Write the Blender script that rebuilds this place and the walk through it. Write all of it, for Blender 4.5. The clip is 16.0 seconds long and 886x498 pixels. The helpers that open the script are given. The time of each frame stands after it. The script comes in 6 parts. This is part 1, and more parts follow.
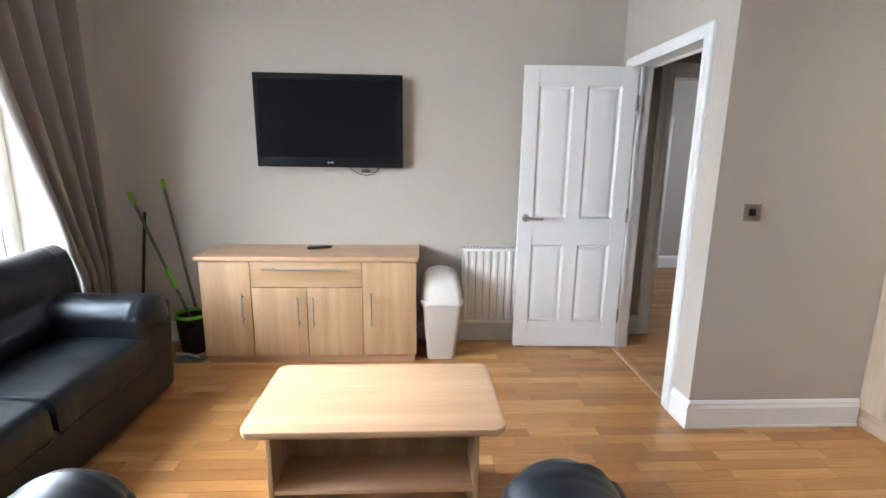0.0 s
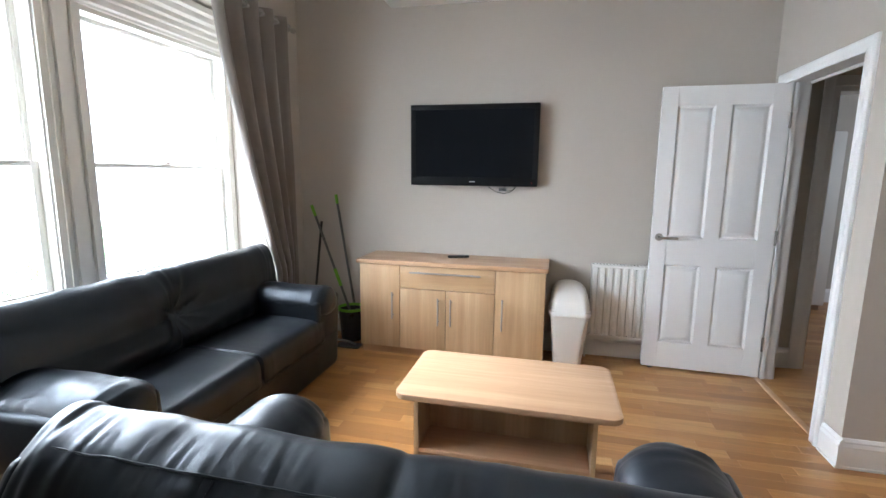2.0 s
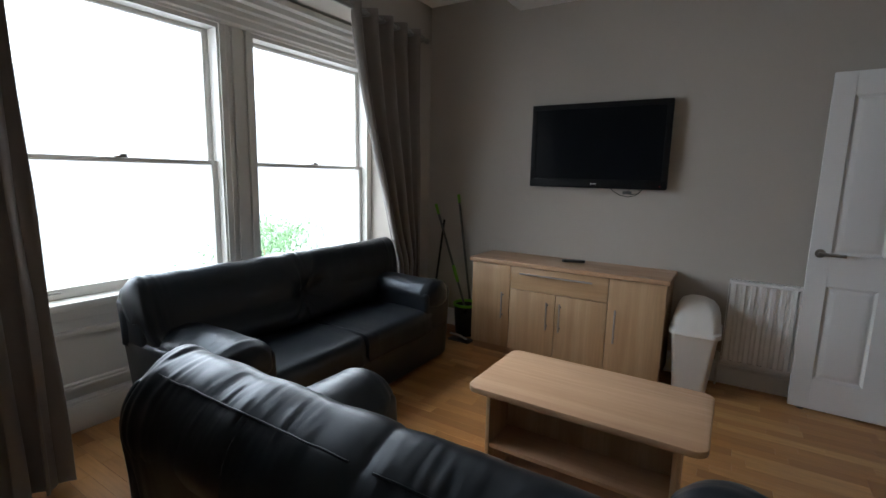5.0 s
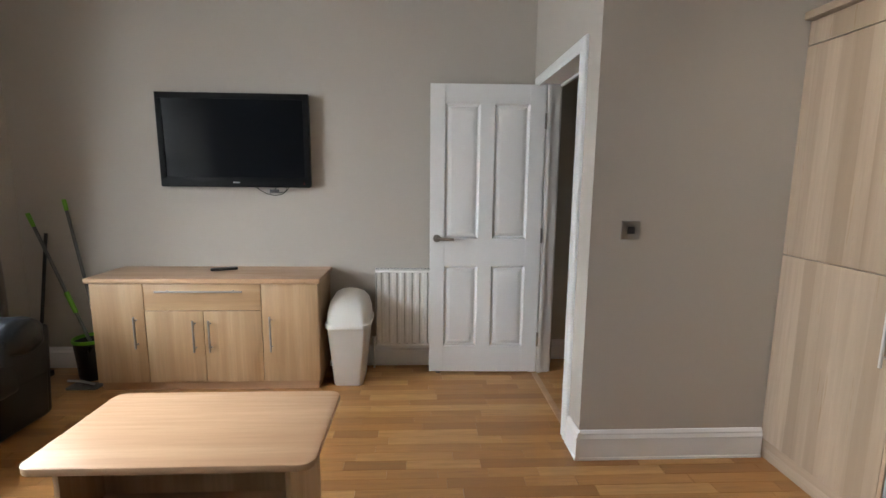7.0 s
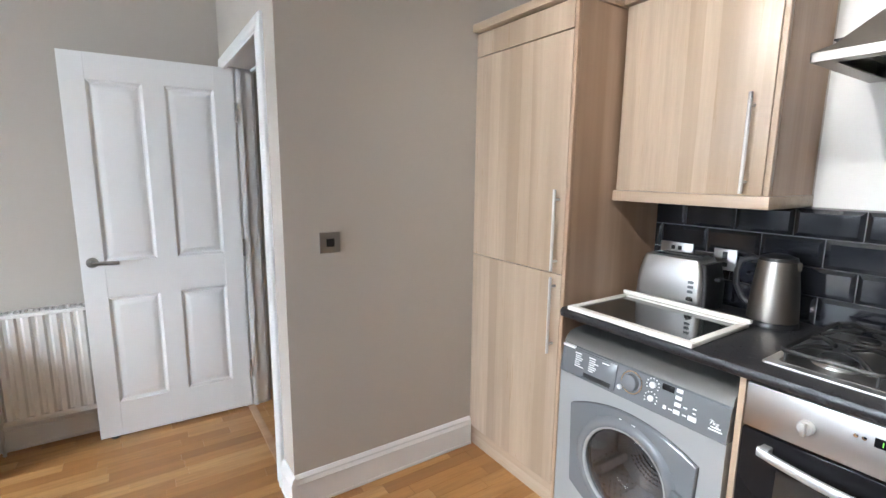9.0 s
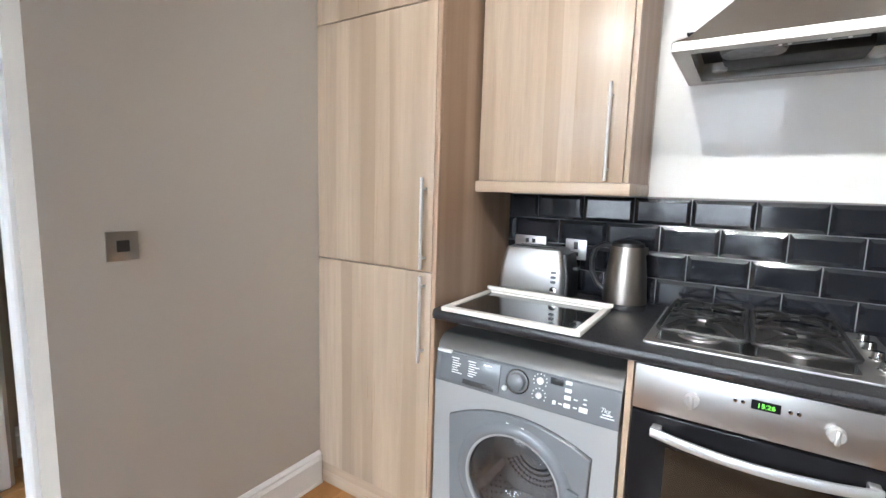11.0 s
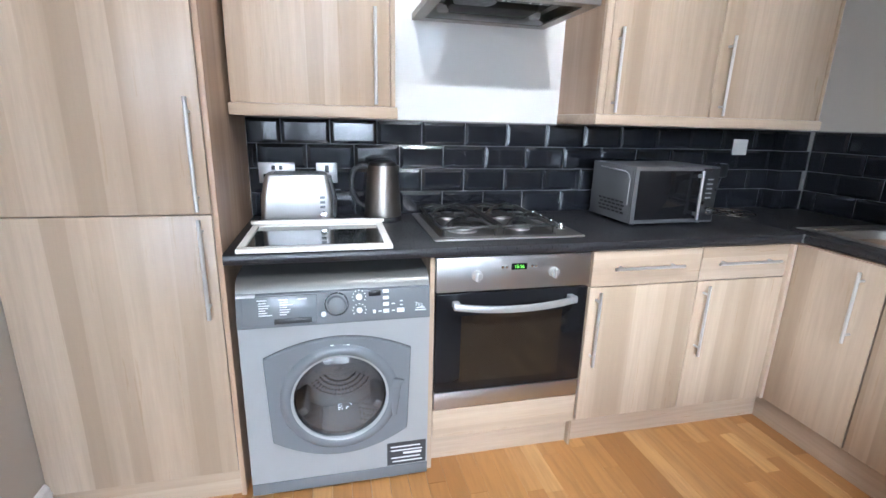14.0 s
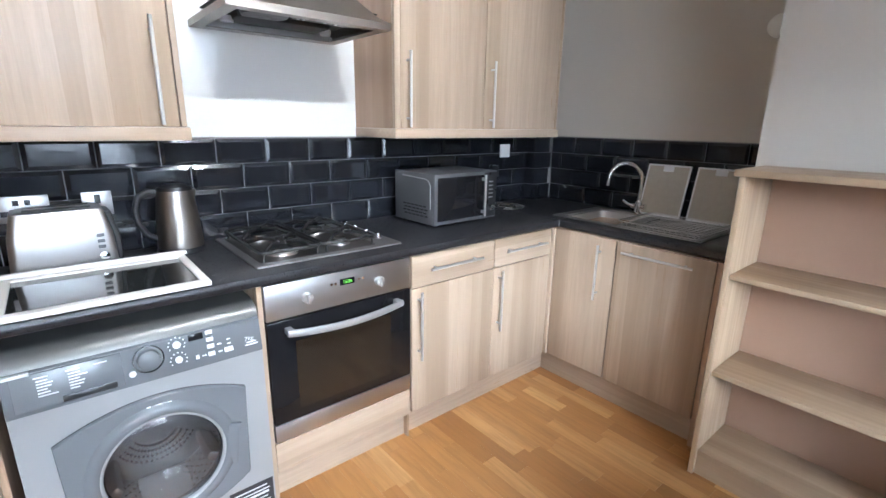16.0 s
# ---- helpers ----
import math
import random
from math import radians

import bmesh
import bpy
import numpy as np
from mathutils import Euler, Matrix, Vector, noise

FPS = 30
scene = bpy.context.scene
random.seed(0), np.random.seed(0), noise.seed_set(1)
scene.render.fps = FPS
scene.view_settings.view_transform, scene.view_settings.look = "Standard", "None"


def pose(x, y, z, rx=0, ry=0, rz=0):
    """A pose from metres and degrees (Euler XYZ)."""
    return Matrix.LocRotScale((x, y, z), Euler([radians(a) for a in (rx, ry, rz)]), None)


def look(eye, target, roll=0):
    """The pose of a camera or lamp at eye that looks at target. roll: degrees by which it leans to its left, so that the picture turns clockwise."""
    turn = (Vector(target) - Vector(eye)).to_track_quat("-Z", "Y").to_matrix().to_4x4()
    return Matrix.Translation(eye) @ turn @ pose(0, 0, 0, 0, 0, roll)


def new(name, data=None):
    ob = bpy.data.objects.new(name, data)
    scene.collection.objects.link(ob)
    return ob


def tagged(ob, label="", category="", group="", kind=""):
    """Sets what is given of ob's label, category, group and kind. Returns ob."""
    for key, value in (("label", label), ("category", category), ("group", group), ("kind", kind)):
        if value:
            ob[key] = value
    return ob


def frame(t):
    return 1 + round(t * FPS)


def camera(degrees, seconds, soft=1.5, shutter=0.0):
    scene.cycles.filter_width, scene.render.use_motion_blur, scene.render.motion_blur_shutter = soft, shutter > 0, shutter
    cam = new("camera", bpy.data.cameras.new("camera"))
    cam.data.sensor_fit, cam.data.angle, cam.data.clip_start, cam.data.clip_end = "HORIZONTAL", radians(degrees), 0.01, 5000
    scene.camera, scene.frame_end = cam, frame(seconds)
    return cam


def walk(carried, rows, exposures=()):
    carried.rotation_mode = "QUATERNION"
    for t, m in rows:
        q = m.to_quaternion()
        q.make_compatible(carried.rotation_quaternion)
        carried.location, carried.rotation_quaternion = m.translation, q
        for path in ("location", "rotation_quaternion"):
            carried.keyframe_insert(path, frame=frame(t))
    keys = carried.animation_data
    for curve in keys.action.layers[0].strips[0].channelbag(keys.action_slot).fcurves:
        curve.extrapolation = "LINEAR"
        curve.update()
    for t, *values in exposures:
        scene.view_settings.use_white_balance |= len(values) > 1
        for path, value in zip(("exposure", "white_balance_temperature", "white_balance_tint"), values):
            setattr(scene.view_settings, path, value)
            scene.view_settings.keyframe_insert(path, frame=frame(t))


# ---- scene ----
cam = camera(87.2, 16.0)
PATH = [
    (0, (1.856, 1.222, 1.402), (1.955, 3.179, 1.001), 0.8),
    (0.5, (1.894, 1.144, 1.408), (1.788, 3.112, 1.07), 0.7),
    (1, (1.889, 1.049, 1.393), (1.65, 3.009, 1.072), 0.6),
    (1.5, (1.867, 0.968, 1.386), (1.545, 2.915, 1.065), 0.8),
    (2, (1.856, 0.92, 1.384), (1.406, 2.843, 1.068), 0.7),
    (2.5, (1.852, 0.885, 1.39), (1.199, 2.749, 1.075), 0.9),
    (3, (1.856, 0.849, 1.407), (1.002, 2.628, 1.083), 0.7),
    (3.2, (1.878, 0.846, 1.402), (0.952, 2.59, 1.082), 0.7),
    (5.3, (2.178, 1.06, 1.369), (1.134, 2.737, 1.056), 1.3),
    (5.5, (2.191, 1.116, 1.38), (1.228, 2.841, 1.064), 1.1),
    (6, (2.19, 1.195, 1.406), (1.615, 3.084, 1.085), 0.9),
    (6.5, (2.361, 1.235, 1.349), (2.116, 3.198, 1.059), 0.9),
    (7, (2.488, 1.285, 1.373), (2.582, 3.26, 1.073), 0.6),
    (7.5, (2.568, 1.306, 1.406), (2.954, 3.244, 1.099), 0.6),
    (8, (2.647, 1.345, 1.405), (3.293, 3.212, 1.093), 0.5),
    (8.5, (2.736, 1.433, 1.403), (3.585, 3.217, 1.091), 0.6),
    (9, (2.794, 1.545, 1.438), (3.886, 3.188, 1.111), 0.6),
    (9.5, (2.837, 1.61, 1.46), (4.118, 3.109, 1.123), 0.4),
    (9.7, (2.835, 1.647, 1.438), (4.202, 3.072, 1.121), 1.0),
    (12, (2.837, 2.051, 1.328), (4.704, 2.707, 1.036), 0.8),
    (12.5, (2.83, 2.147, 1.332), (4.782, 2.428, 1.0), 0.8),
    (13, (2.801, 2.234, 1.34), (4.753, 2.228, 0.907), 0.7),
    (13.5, (2.749, 2.325, 1.318), (4.675, 2.111, 0.826), 1.2),
    (14, (2.686, 2.436, 1.323), (4.563, 1.987, 0.797), 1.5),
    (14.5, (2.652, 2.499, 1.365), (4.475, 1.867, 0.839), 1.2),
    (15, (2.666, 2.529, 1.396), (4.414, 1.715, 0.867), 1.1),
    (15.5, (2.694, 2.553, 1.401), (4.333, 1.533, 0.876), 1.1),
    (16, (2.71, 2.569, 1.394), (4.191, 1.329, 0.875), 0.9),
]
EXPOSURES = [(0, -0.37, 6050, 10), (0.5, -0.40, 6000, 10), (1.5, -0.44, 5950, 10), (2.5, -0.96, 6000, 10), (3.2, -1.57, 6100, 10), (5.3, -2.4, 6050, 10), (5.5, -2.4, 6050, 10), (6, -2.25, 6250, 10),
             (6.5, -1.5, 6400, 10), (7, -1.1, 6400, 10), (7.5, -0.72, 6250, 10), (8, -0.66, 6130, 10), (8.5, -0.52, 6030, 10), (9.5, -0.46, 5980, 10), (12, -0.42, 5900, 10), (13, -0.45, 5720, 10), (14, -0.43, 5520, 10), (15, -0.46, 5500, 10), (15.5, -0.45, 5500, 10), (16, -0.36, 5520, 10)]
walk(cam, [(t, look(eye, target, roll)) for t, eye, target, roll in PATH], EXPOSURES)

# ---- world and lights ----
world = bpy.data.worlds.new("sky")
scene.world = world
world.use_nodes = True
wn = world.node_tree.nodes
sky = wn.new("ShaderNodeTexSky")
sky.sky_type = "NISHITA"
sky.sun_disc = False
sky.sun_elevation = radians(44)
sky.sun_rotation = radians(-114)
sky.air_density, sky.dust_density, sky.ozone_density = 1.0, 4.0, 1.0
wn["Background"].inputs["Strength"].default_value = 0.15
world.node_tree.links.new(sky.outputs[0], wn["Background"].inputs[0])

sun = new("sun", bpy.data.lights.new("sun", "SUN"))
sun.data.energy, sun.data.angle, sun.data.color = 2.2, radians(28), (1, 0.97, 0.93)
sun.matrix_world = look((-9, -0.5, 9.5), (0, 3.5, 0))


def area_lamp(name, eye, target, sx, sy, watts, colour):
    ob = new(name, bpy.data.lights.new(name, "AREA"))
    ob.data.shape, ob.data.size, ob.data.size_y = "RECTANGLE", sx, sy
    ob.data.energy, ob.data.color = watts, colour
    ob.matrix_world = look(eye, target)
    return ob


# overcast sky seen through the two sashes
area_lamp("sky_light", (-4.2, -0.2, 2.7), (2.4, 4.0, 1.2), 6.4, 3.2, 2000, (0.88, 0.945, 1.0))
area_lamp("sky_overhead", (-1.9, 2.5, 3.3), (0.9, 3.1, 0.3), 3.4, 1.7, 650, (0.84, 0.93, 1.0))
# sky stand-in added low over the tree to brighten its leaves
area_lamp("tree_sky_fill", (-9.0, 9.0, 4.0), (-9.0, 9.0, 0.0), 10, 10, 40000, (0.9, 0.96, 1.0))
# daylight from the window of the room past the hall
area_lamp("bedroom_window_light", (6.3, 5.7, 1.5), (4.4, 6.2, 1.1), 1.0, 1.3, 24, (0.88, 0.95, 1.0))
# three spotlights of the ceiling bar, turned to the wall cabinets, the hob and the floor
SPOTS = [((2.84, 2.32, 2.52), (4.62, 2.25, 1.45), 130, 108), ((2.84, 1.674, 2.52), (4.70, 1.30, 1.25), 150, 96), ((2.84, 2.0, 2.52), (4.3, 1.62, 0.3), 165, 56)]
for at_, aim, watts, cone in SPOTS:
    spot = new("spot_lamp", bpy.data.lights.new("spot_lamp", "SPOT"))
    spot.data.energy, spot.data.color, spot.data.shadow_soft_size = watts, (1.0, 0.965, 0.90), 0.025
    spot.data.spot_size, spot.data.spot_blend = radians(cone), 1.0
    spot.matrix_world = look(at_, aim)

# ---- materials ----
def material(name):
    m = bpy.data.materials.new(name)
    m.use_nodes = True
    nt = m.node_tree
    return m, nt, nt.nodes["Principled BSDF"]


def mixed(nt, fac, a, b, blend="MIX"):
    n = nt.nodes.new("ShaderNodeMix")
    n.data_type, n.blend_type = "RGBA", blend
    for sock, v in ((n.inputs[0], fac), (n.inputs[6], a), (n.inputs[7], b)):
        if hasattr(v, "links"):
            nt.links.new(v, sock)
        elif isinstance(v, tuple):
            sock.default_value = (*v, 1)
        else:
            sock.default_value = v
    return n.outputs[2]


def mapped(nt, scale=(1, 1, 1), space="Object"):
    tc = nt.nodes.new("ShaderNodeTexCoord")
    mp = nt.nodes.new("ShaderNodeMapping")
    mp.inputs["Scale"].default_value = scale
    nt.links.new(tc.outputs[space], mp.inputs[0])
    return mp.outputs[0]


def noisy(nt, vec, scale, detail=4, rough=0.55):
    n = nt.nodes.new("ShaderNodeTexNoise")
    n.inputs["Scale"].default_value, n.inputs["Detail"].default_value, n.inputs["Roughness"].default_value = scale, detail, rough
    nt.links.new(vec, n.inputs["Vector"])
    return n.outputs["Fac"]


def ramp(nt, fac, stops):
    n = nt.nodes.new("ShaderNodeValToRGB")
    el = n.color_ramp.elements
    while len(el) < len(stops):
        el.new(0.5)
    for e, (p, c) in zip(el, stops):
        e.position, e.color = p, (*c, 1) if isinstance(c, tuple) else (c, c, c, 1)
    nt.links.new(fac, n.inputs[0])
    return n.outputs[0]


def bumped(nt, bsdf, height, strength, distance=0.002):
    b = nt.nodes.new("ShaderNodeBump")
    b.inputs["Strength"].default_value, b.inputs["Distance"].default_value = strength, distance
    nt.links.new(height, b.inputs["Height"])
    nt.links.new(b.outputs[0], bsdf.inputs["Normal"])


def plain(name, colour, rough=0.5, metal=0.0, vary=0.08, scale=6.0, bump=0.0, bscale=300.0, coat=0.0, rvary=0.1):
    """Paint, plastic, metal: a colour with slow stains, uneven gloss and a fine grain."""
    m, nt, p = material(name)
    v = mapped(nt)
    slow = noisy(nt, v, scale, 5)
    dark = tuple(c * (1 - vary) for c in colour)
    lite = tuple(min(1, c * (1 + vary)) for c in colour)
    nt.links.new(mixed(nt, slow, dark, lite), p.inputs["Base Color"])
    nt.links.new(ramp(nt, noisy(nt, v, scale * 2.3, 6), [(0.3, max(0.02, rough - rvary)), (0.75, min(1, rough + rvary))]), p.inputs["Roughness"])
    p.inputs["Metallic"].default_value = metal
    p.inputs["Coat Weight"].default_value = coat
    if bump:
        bumped(nt, p, noisy(nt, v, bscale, 3), bump)
    return m


def wood(name, dark, mid, lite, axis="z", rough=0.42, streak=9.0, fine=55.0, bands=0.75, staves=0.0):
    """Wood grain that runs along an axis: broad streaks, fine fibres, pores."""
    m, nt, p = material(name)
    stretch = {"x": (0.05, 1, 1), "y": (1, 0.05, 1), "z": (1, 1, 0.05)}[axis]
    info = nt.nodes.new("ShaderNodeObjectInfo")
    shift = nt.nodes.new("ShaderNodeVectorMath")
    shift.operation = "ADD"
    tc = nt.nodes.new("ShaderNodeTexCoord")
    rnd = nt.nodes.new("ShaderNodeVectorMath")
    rnd.operation = "SCALE"
    rnd.inputs[0].default_value = (7.3, 5.1, 3.7)
    nt.links.new(info.outputs["Random"], rnd.inputs["Scale"])
    nt.links.new(tc.outputs["Object"], shift.inputs[0])
    nt.links.new(rnd.outputs[0], shift.inputs[1])
    mp = nt.nodes.new("ShaderNodeMapping")
    mp.inputs["Scale"].default_value = stretch
    nt.links.new(shift.outputs[0], mp.inputs[0])
    v = mp.outputs[0]
    broad = noisy(nt, v, streak, 3, 0.5)
    fibre = noisy(nt, v, fine, 6, 0.65)
    if staves:
        # glued staves of differing tone, side by side across the grain
        xyz = nt.nodes.new("ShaderNodeSeparateXYZ")
        nt.links.new(shift.outputs[0], xyz.inputs[0])

        def calc(op, a, b, c=0.0):
            n = nt.nodes.new("ShaderNodeMath")
            n.operation = op
            for k, s in enumerate((a, b, c)):
                if isinstance(s, float):
                    n.inputs[k].default_value = s
                else:
                    nt.links.new(s, n.inputs[k])
            return n.outputs[0]

        one, two = [xyz.outputs["XYZ".index(k.upper())] for k in "xyz" if k != axis]
        across = calc("MULTIPLY_ADD", calc("ADD", one, two), 15.0, calc("MULTIPLY", noisy(nt, v, 7, 2), 1.6))
        cell = calc("FLOOR", across, 0.0)
        wn_ = nt.nodes.new("ShaderNodeTexWhiteNoise")
        wn_.noise_dimensions = "1D"
        nt.links.new(cell, wn_.inputs["W"])
        broad = calc("MULTIPLY_ADD", calc("SUBTRACT", wn_.outputs["Value"], 0.5), staves, broad)
    base = ramp(nt, broad, [(0.34, dark), (0.5, mid), (0.66, lite)])
    col = mixed(nt, ramp(nt, fibre, [(0.35, 0.0), (0.7, bands)]), base, tuple(c * (0.62 if staves else 0.72) for c in mid))
    nt.links.new(col, p.inputs["Base Color"])
    nt.links.new(ramp(nt, fibre, [(0.3, rough - 0.08), (0.7, rough + 0.1)]), p.inputs["Roughness"])
    bumped(nt, p, fibre, 0.05)
    return m


def metal(name, colour, rough, axis="y", streak=0.10):
    """Brushed metal: fine streaks along an axis."""
    mt, nt, p = material(name)
    stretch = {"x": (0.02, 1, 1), "y": (1, 0.02, 1), "z": (1, 1, 0.02)}[axis]
    n = noisy(nt, mapped(nt, stretch), 320, 3, 0.6)
    slow = noisy(nt, mapped(nt), 5, 3)
    nt.links.new(mixed(nt, slow, tuple(c * 0.94 for c in colour), tuple(min(1, c * 1.05) for c in colour)), p.inputs["Base Color"])
    nt.links.new(ramp(nt, n, [(0.3, max(0.03, rough - streak / 2)), (0.7, rough + streak / 2)]), p.inputs["Roughness"])
    p.inputs["Metallic"].default_value = 1.0
    return mt


WALL = plain("wall_paint", (0.485, 0.442, 0.387), 0.75, vary=0.03, scale=1.2, bump=0.10, bscale=180)
WHITE = plain("white_gloss_paint", (0.86, 0.86, 0.855), 0.34, vary=0.012, scale=2, rvary=0.03)
CEILING = plain("ceiling_paint", (0.80, 0.78, 0.74), 0.85, vary=0.02, scale=1, bump=0.06, bscale=150)
SASH = plain("window_paint", (0.74, 0.72, 0.67), 0.4, vary=0.03, scale=3)
OAK = wood("oak_laminate", (0.47, 0.30, 0.155), (0.55, 0.365, 0.20), (0.62, 0.43, 0.25), "z", 0.42, 14, 70, 0.5)
OAKX = wood("oak_laminate_long", (0.485, 0.29, 0.165), (0.54, 0.335, 0.195), (0.59, 0.375, 0.225), "x", 0.36, 14, 70, 0.35)
OAKD = wood("oak_laminate_cross", (0.47, 0.30, 0.155), (0.55, 0.365, 0.20), (0.62, 0.43, 0.25), "x", 0.42, 14, 70, 0.5)
KITCH = wood("kitchen_laminate", (0.35, 0.258, 0.176), (0.445, 0.338, 0.240), (0.52, 0.408, 0.302), "z", 0.33, 5, 60, 0.36, 0.20)
KITCHX = wood("kitchen_laminate_long", (0.35, 0.258, 0.176), (0.445, 0.338, 0.240), (0.52, 0.408, 0.302), "x", 0.33, 5, 60, 0.36, 0.20)
KITCHY = wood("kitchen_laminate_cross", (0.35, 0.258, 0.176), (0.445, 0.338, 0.240), (0.52, 0.408, 0.302), "y", 0.33, 5, 60, 0.36, 0.20)
# browner and darker: the shade on the cabinet sides is put into the colour
CARCASS_SHADED = wood("cabinet_side_shaded", (0.33, 0.215, 0.14), (0.41, 0.28, 0.185), (0.47, 0.33, 0.23), "z", 0.40, 8, 45, 0.3)
BCASE = wood("bookcase_laminate", (0.35, 0.245, 0.155), (0.42, 0.30, 0.19), (0.47, 0.345, 0.225), "x", 0.45, 12, 60, 0.5)
SHELFZ = wood("bookcase_upright", (0.35, 0.245, 0.155), (0.42, 0.30, 0.19), (0.47, 0.345, 0.225), "z", 0.45, 12, 60, 0.5)
STEEL = metal("brushed_steel", (0.56, 0.55, 0.54), 0.36, "y", 0.06)
KETTLE = metal("kettle_steel", (0.40, 0.365, 0.33), 0.33, "z", 0.06)
HANDLE = plain("satin_bar", (0.66, 0.65, 0.63), 0.34, 0.75, 0.02, 3, rvary=0.02)
PULL = plain("satin_steel_pull", (0.44, 0.42, 0.40), 0.34, 0.75, 0.02, 3, rvary=0.02)
MWCASE = plain("microwave_silver", (0.16, 0.16, 0.165), 0.33, 0.6, 0.03, 4, rvary=0.03)
# steel of the hob well, its dark reflections put into the colour
WELL = metal("darkened_steel", (0.26, 0.245, 0.23), 0.36, "x", 0.1)
DRUM = plain("drum_steel", (0.50, 0.49, 0.48), 0.34, 1.0, 0.03, 6, rvary=0.03)
CHROME = metal("chrome", (0.80, 0.80, 0.80), 0.08, "z", 0.02)
NICKEL = metal("satin_nickel", (0.40, 0.38, 0.355), 0.32, "z", 0.06)
BLACK = plain("black_plastic", (0.012, 0.012, 0.013), 0.35, vary=0.2, scale=8)
IRON = plain("black_enamel", (0.008, 0.008, 0.008), 0.5, vary=0.2, scale=30)
GLOSSB = plain("black_gloss", (0.008, 0.008, 0.009), 0.08, vary=0.1, scale=4, rvary=0.04)
SCREEN = plain("dark_screen", (0.006, 0.007, 0.009), 0.16, vary=0.1, scale=3, rvary=0.04)
BEZEL = plain("bezel_plastic", (0.009, 0.009, 0.010), 0.45, vary=0.1, scale=4)
PLASTW = plain("white_plastic", (0.78, 0.75, 0.70), 0.4, vary=0.03, scale=6, rvary=0.03)
RADW = plain("radiator_enamel", (0.80, 0.79, 0.76), 0.35, vary=0.02, scale=5, rvary=0.03)
SILVER = plain("silver_plastic", (0.31, 0.315, 0.316), 0.30, 0.15, 0.01, 3, rvary=0.0)
# top cover silver, darkened for the worktop underside that it reflects
COVER = plain("cover_darkened", (0.12, 0.117, 0.11), 0.33, 0.4, 0.01, 3, rvary=0.0)
SILVERD = plain("grey_plastic", (0.15, 0.16, 0.17), 0.20, 0.1, 0.01, 3, rvary=0.0)
TILE = plain("black_glaze", (0.010, 0.011, 0.014), 0.12, vary=0.3, scale=9, bump=0.22, bscale=14, rvary=0.06)
SCREEN.node_tree.nodes["Principled BSDF"].inputs["Specular IOR Level"].default_value = 0.1
BEZEL.node_tree.nodes["Principled BSDF"].inputs["Specular IOR Level"].default_value = 0.1
GLOSSB.node_tree.nodes["Principled BSDF"].inputs["Specular IOR Level"].default_value = 0.25
GROUT = plain("grey_grout", (0.18, 0.175, 0.17), 0.9, vary=0.15, scale=30)
TOP = plain("worktop_laminate", (0.017, 0.017, 0.019), 0.34, vary=0.35, scale=60, bump=0.08, bscale=500)
GREEN = plain("green_plastic", (0.17, 0.44, 0.03), 0.4, vary=0.06)
GREYP = plain("grey_paint_metal", (0.12, 0.12, 0.12), 0.4, 0.3, 0.1, 20)
SPLASH = plain("pale_glass_panel", (0.80, 0.79, 0.76), 0.18, vary=0.03, scale=3)
MESHF = plain("filter_mesh", (0.42, 0.38, 0.32), 0.5, 0.5, 0.1, 40)
INK = plain("dark_ink", (0.03, 0.03, 0.035), 0.5)
PALE = plain("pale_print", (0.70, 0.71, 0.72), 0.5)
HARD = plain("hardboard", (0.31, 0.19, 0.125), 0.6, vary=0.06, scale=4)
# near-black: the shade inside hood, oven and drum holes put into the colour
SHADEIN = plain("interior_shade", (0.03, 0.03, 0.03), 0.6, vary=0.2)
RUBBER = plain("grey_rubber", (0.10, 0.10, 0.105), 0.6)


def leather():
    m, nt, p = material("black_leather")
    v = mapped(nt)
    n = noisy(nt, v, 4, 5)
    nt.links.new(mixed(nt, n, (0.003, 0.0039, 0.0058), (0.006, 0.0077, 0.011)), p.inputs["Base Color"])
    nt.links.new(ramp(nt, noisy(nt, v, 9, 6), [(0.3, 0.29), (0.75, 0.38)]), p.inputs["Roughness"])
    vor = nt.nodes.new("ShaderNodeTexVoronoi")
    vor.inputs["Scale"].default_value = 420
    nt.links.new(v, vor.inputs["Vector"])
    add = nt.nodes.new("ShaderNodeMath")
    add.operation = "MULTIPLY_ADD"
    add.inputs[1].default_value = 0.12
    nt.links.new(vor.outputs["Distance"], add.inputs[0])
    nt.links.new(noisy(nt, mapped(nt, (1, 1, 1)), 14, 5), add.inputs[2])
    bumped(nt, p, add.outputs[0], 0.17, 0.005)
    return m


LEATHER = leather()
LEATHER.node_tree.nodes["Principled BSDF"].inputs["Specular IOR Level"].default_value = 0.5
# blue tint: the window light's colour put into the leather's sheen
LEATHER.node_tree.nodes["Principled BSDF"].inputs["Specular Tint"].default_value = (0.78, 0.88, 1.0, 1)


def fabric():
    m, nt, p = material("curtain_fabric")
    v = mapped(nt)
    n = noisy(nt, v, 3, 4)
    nt.links.new(mixed(nt, n, (0.20, 0.172, 0.152), (0.27, 0.235, 0.205)), p.inputs["Base Color"])
    p.inputs["Roughness"].default_value = 0.6
    p.inputs["Sheen Weight"].default_value = 0.3
    bumped(nt, p, noisy(nt, mapped(nt, (1, 1, 3)), 700, 2), 0.2)
    tr = nt.nodes.new("ShaderNodeBsdfTranslucent")
    tr.inputs[0].default_value = (0.25, 0.22, 0.20, 1)
    mx = nt.nodes.new("ShaderNodeMixShader")
    mx.inputs[0].default_value = 0.12
    nt.links.new(p.outputs[0], mx.inputs[1])
    nt.links.new(tr.outputs[0], mx.inputs[2])
    nt.links.new(mx.outputs[0], nt.nodes["Material Output"].inputs[0])
    return m


CURTAIN = fabric()


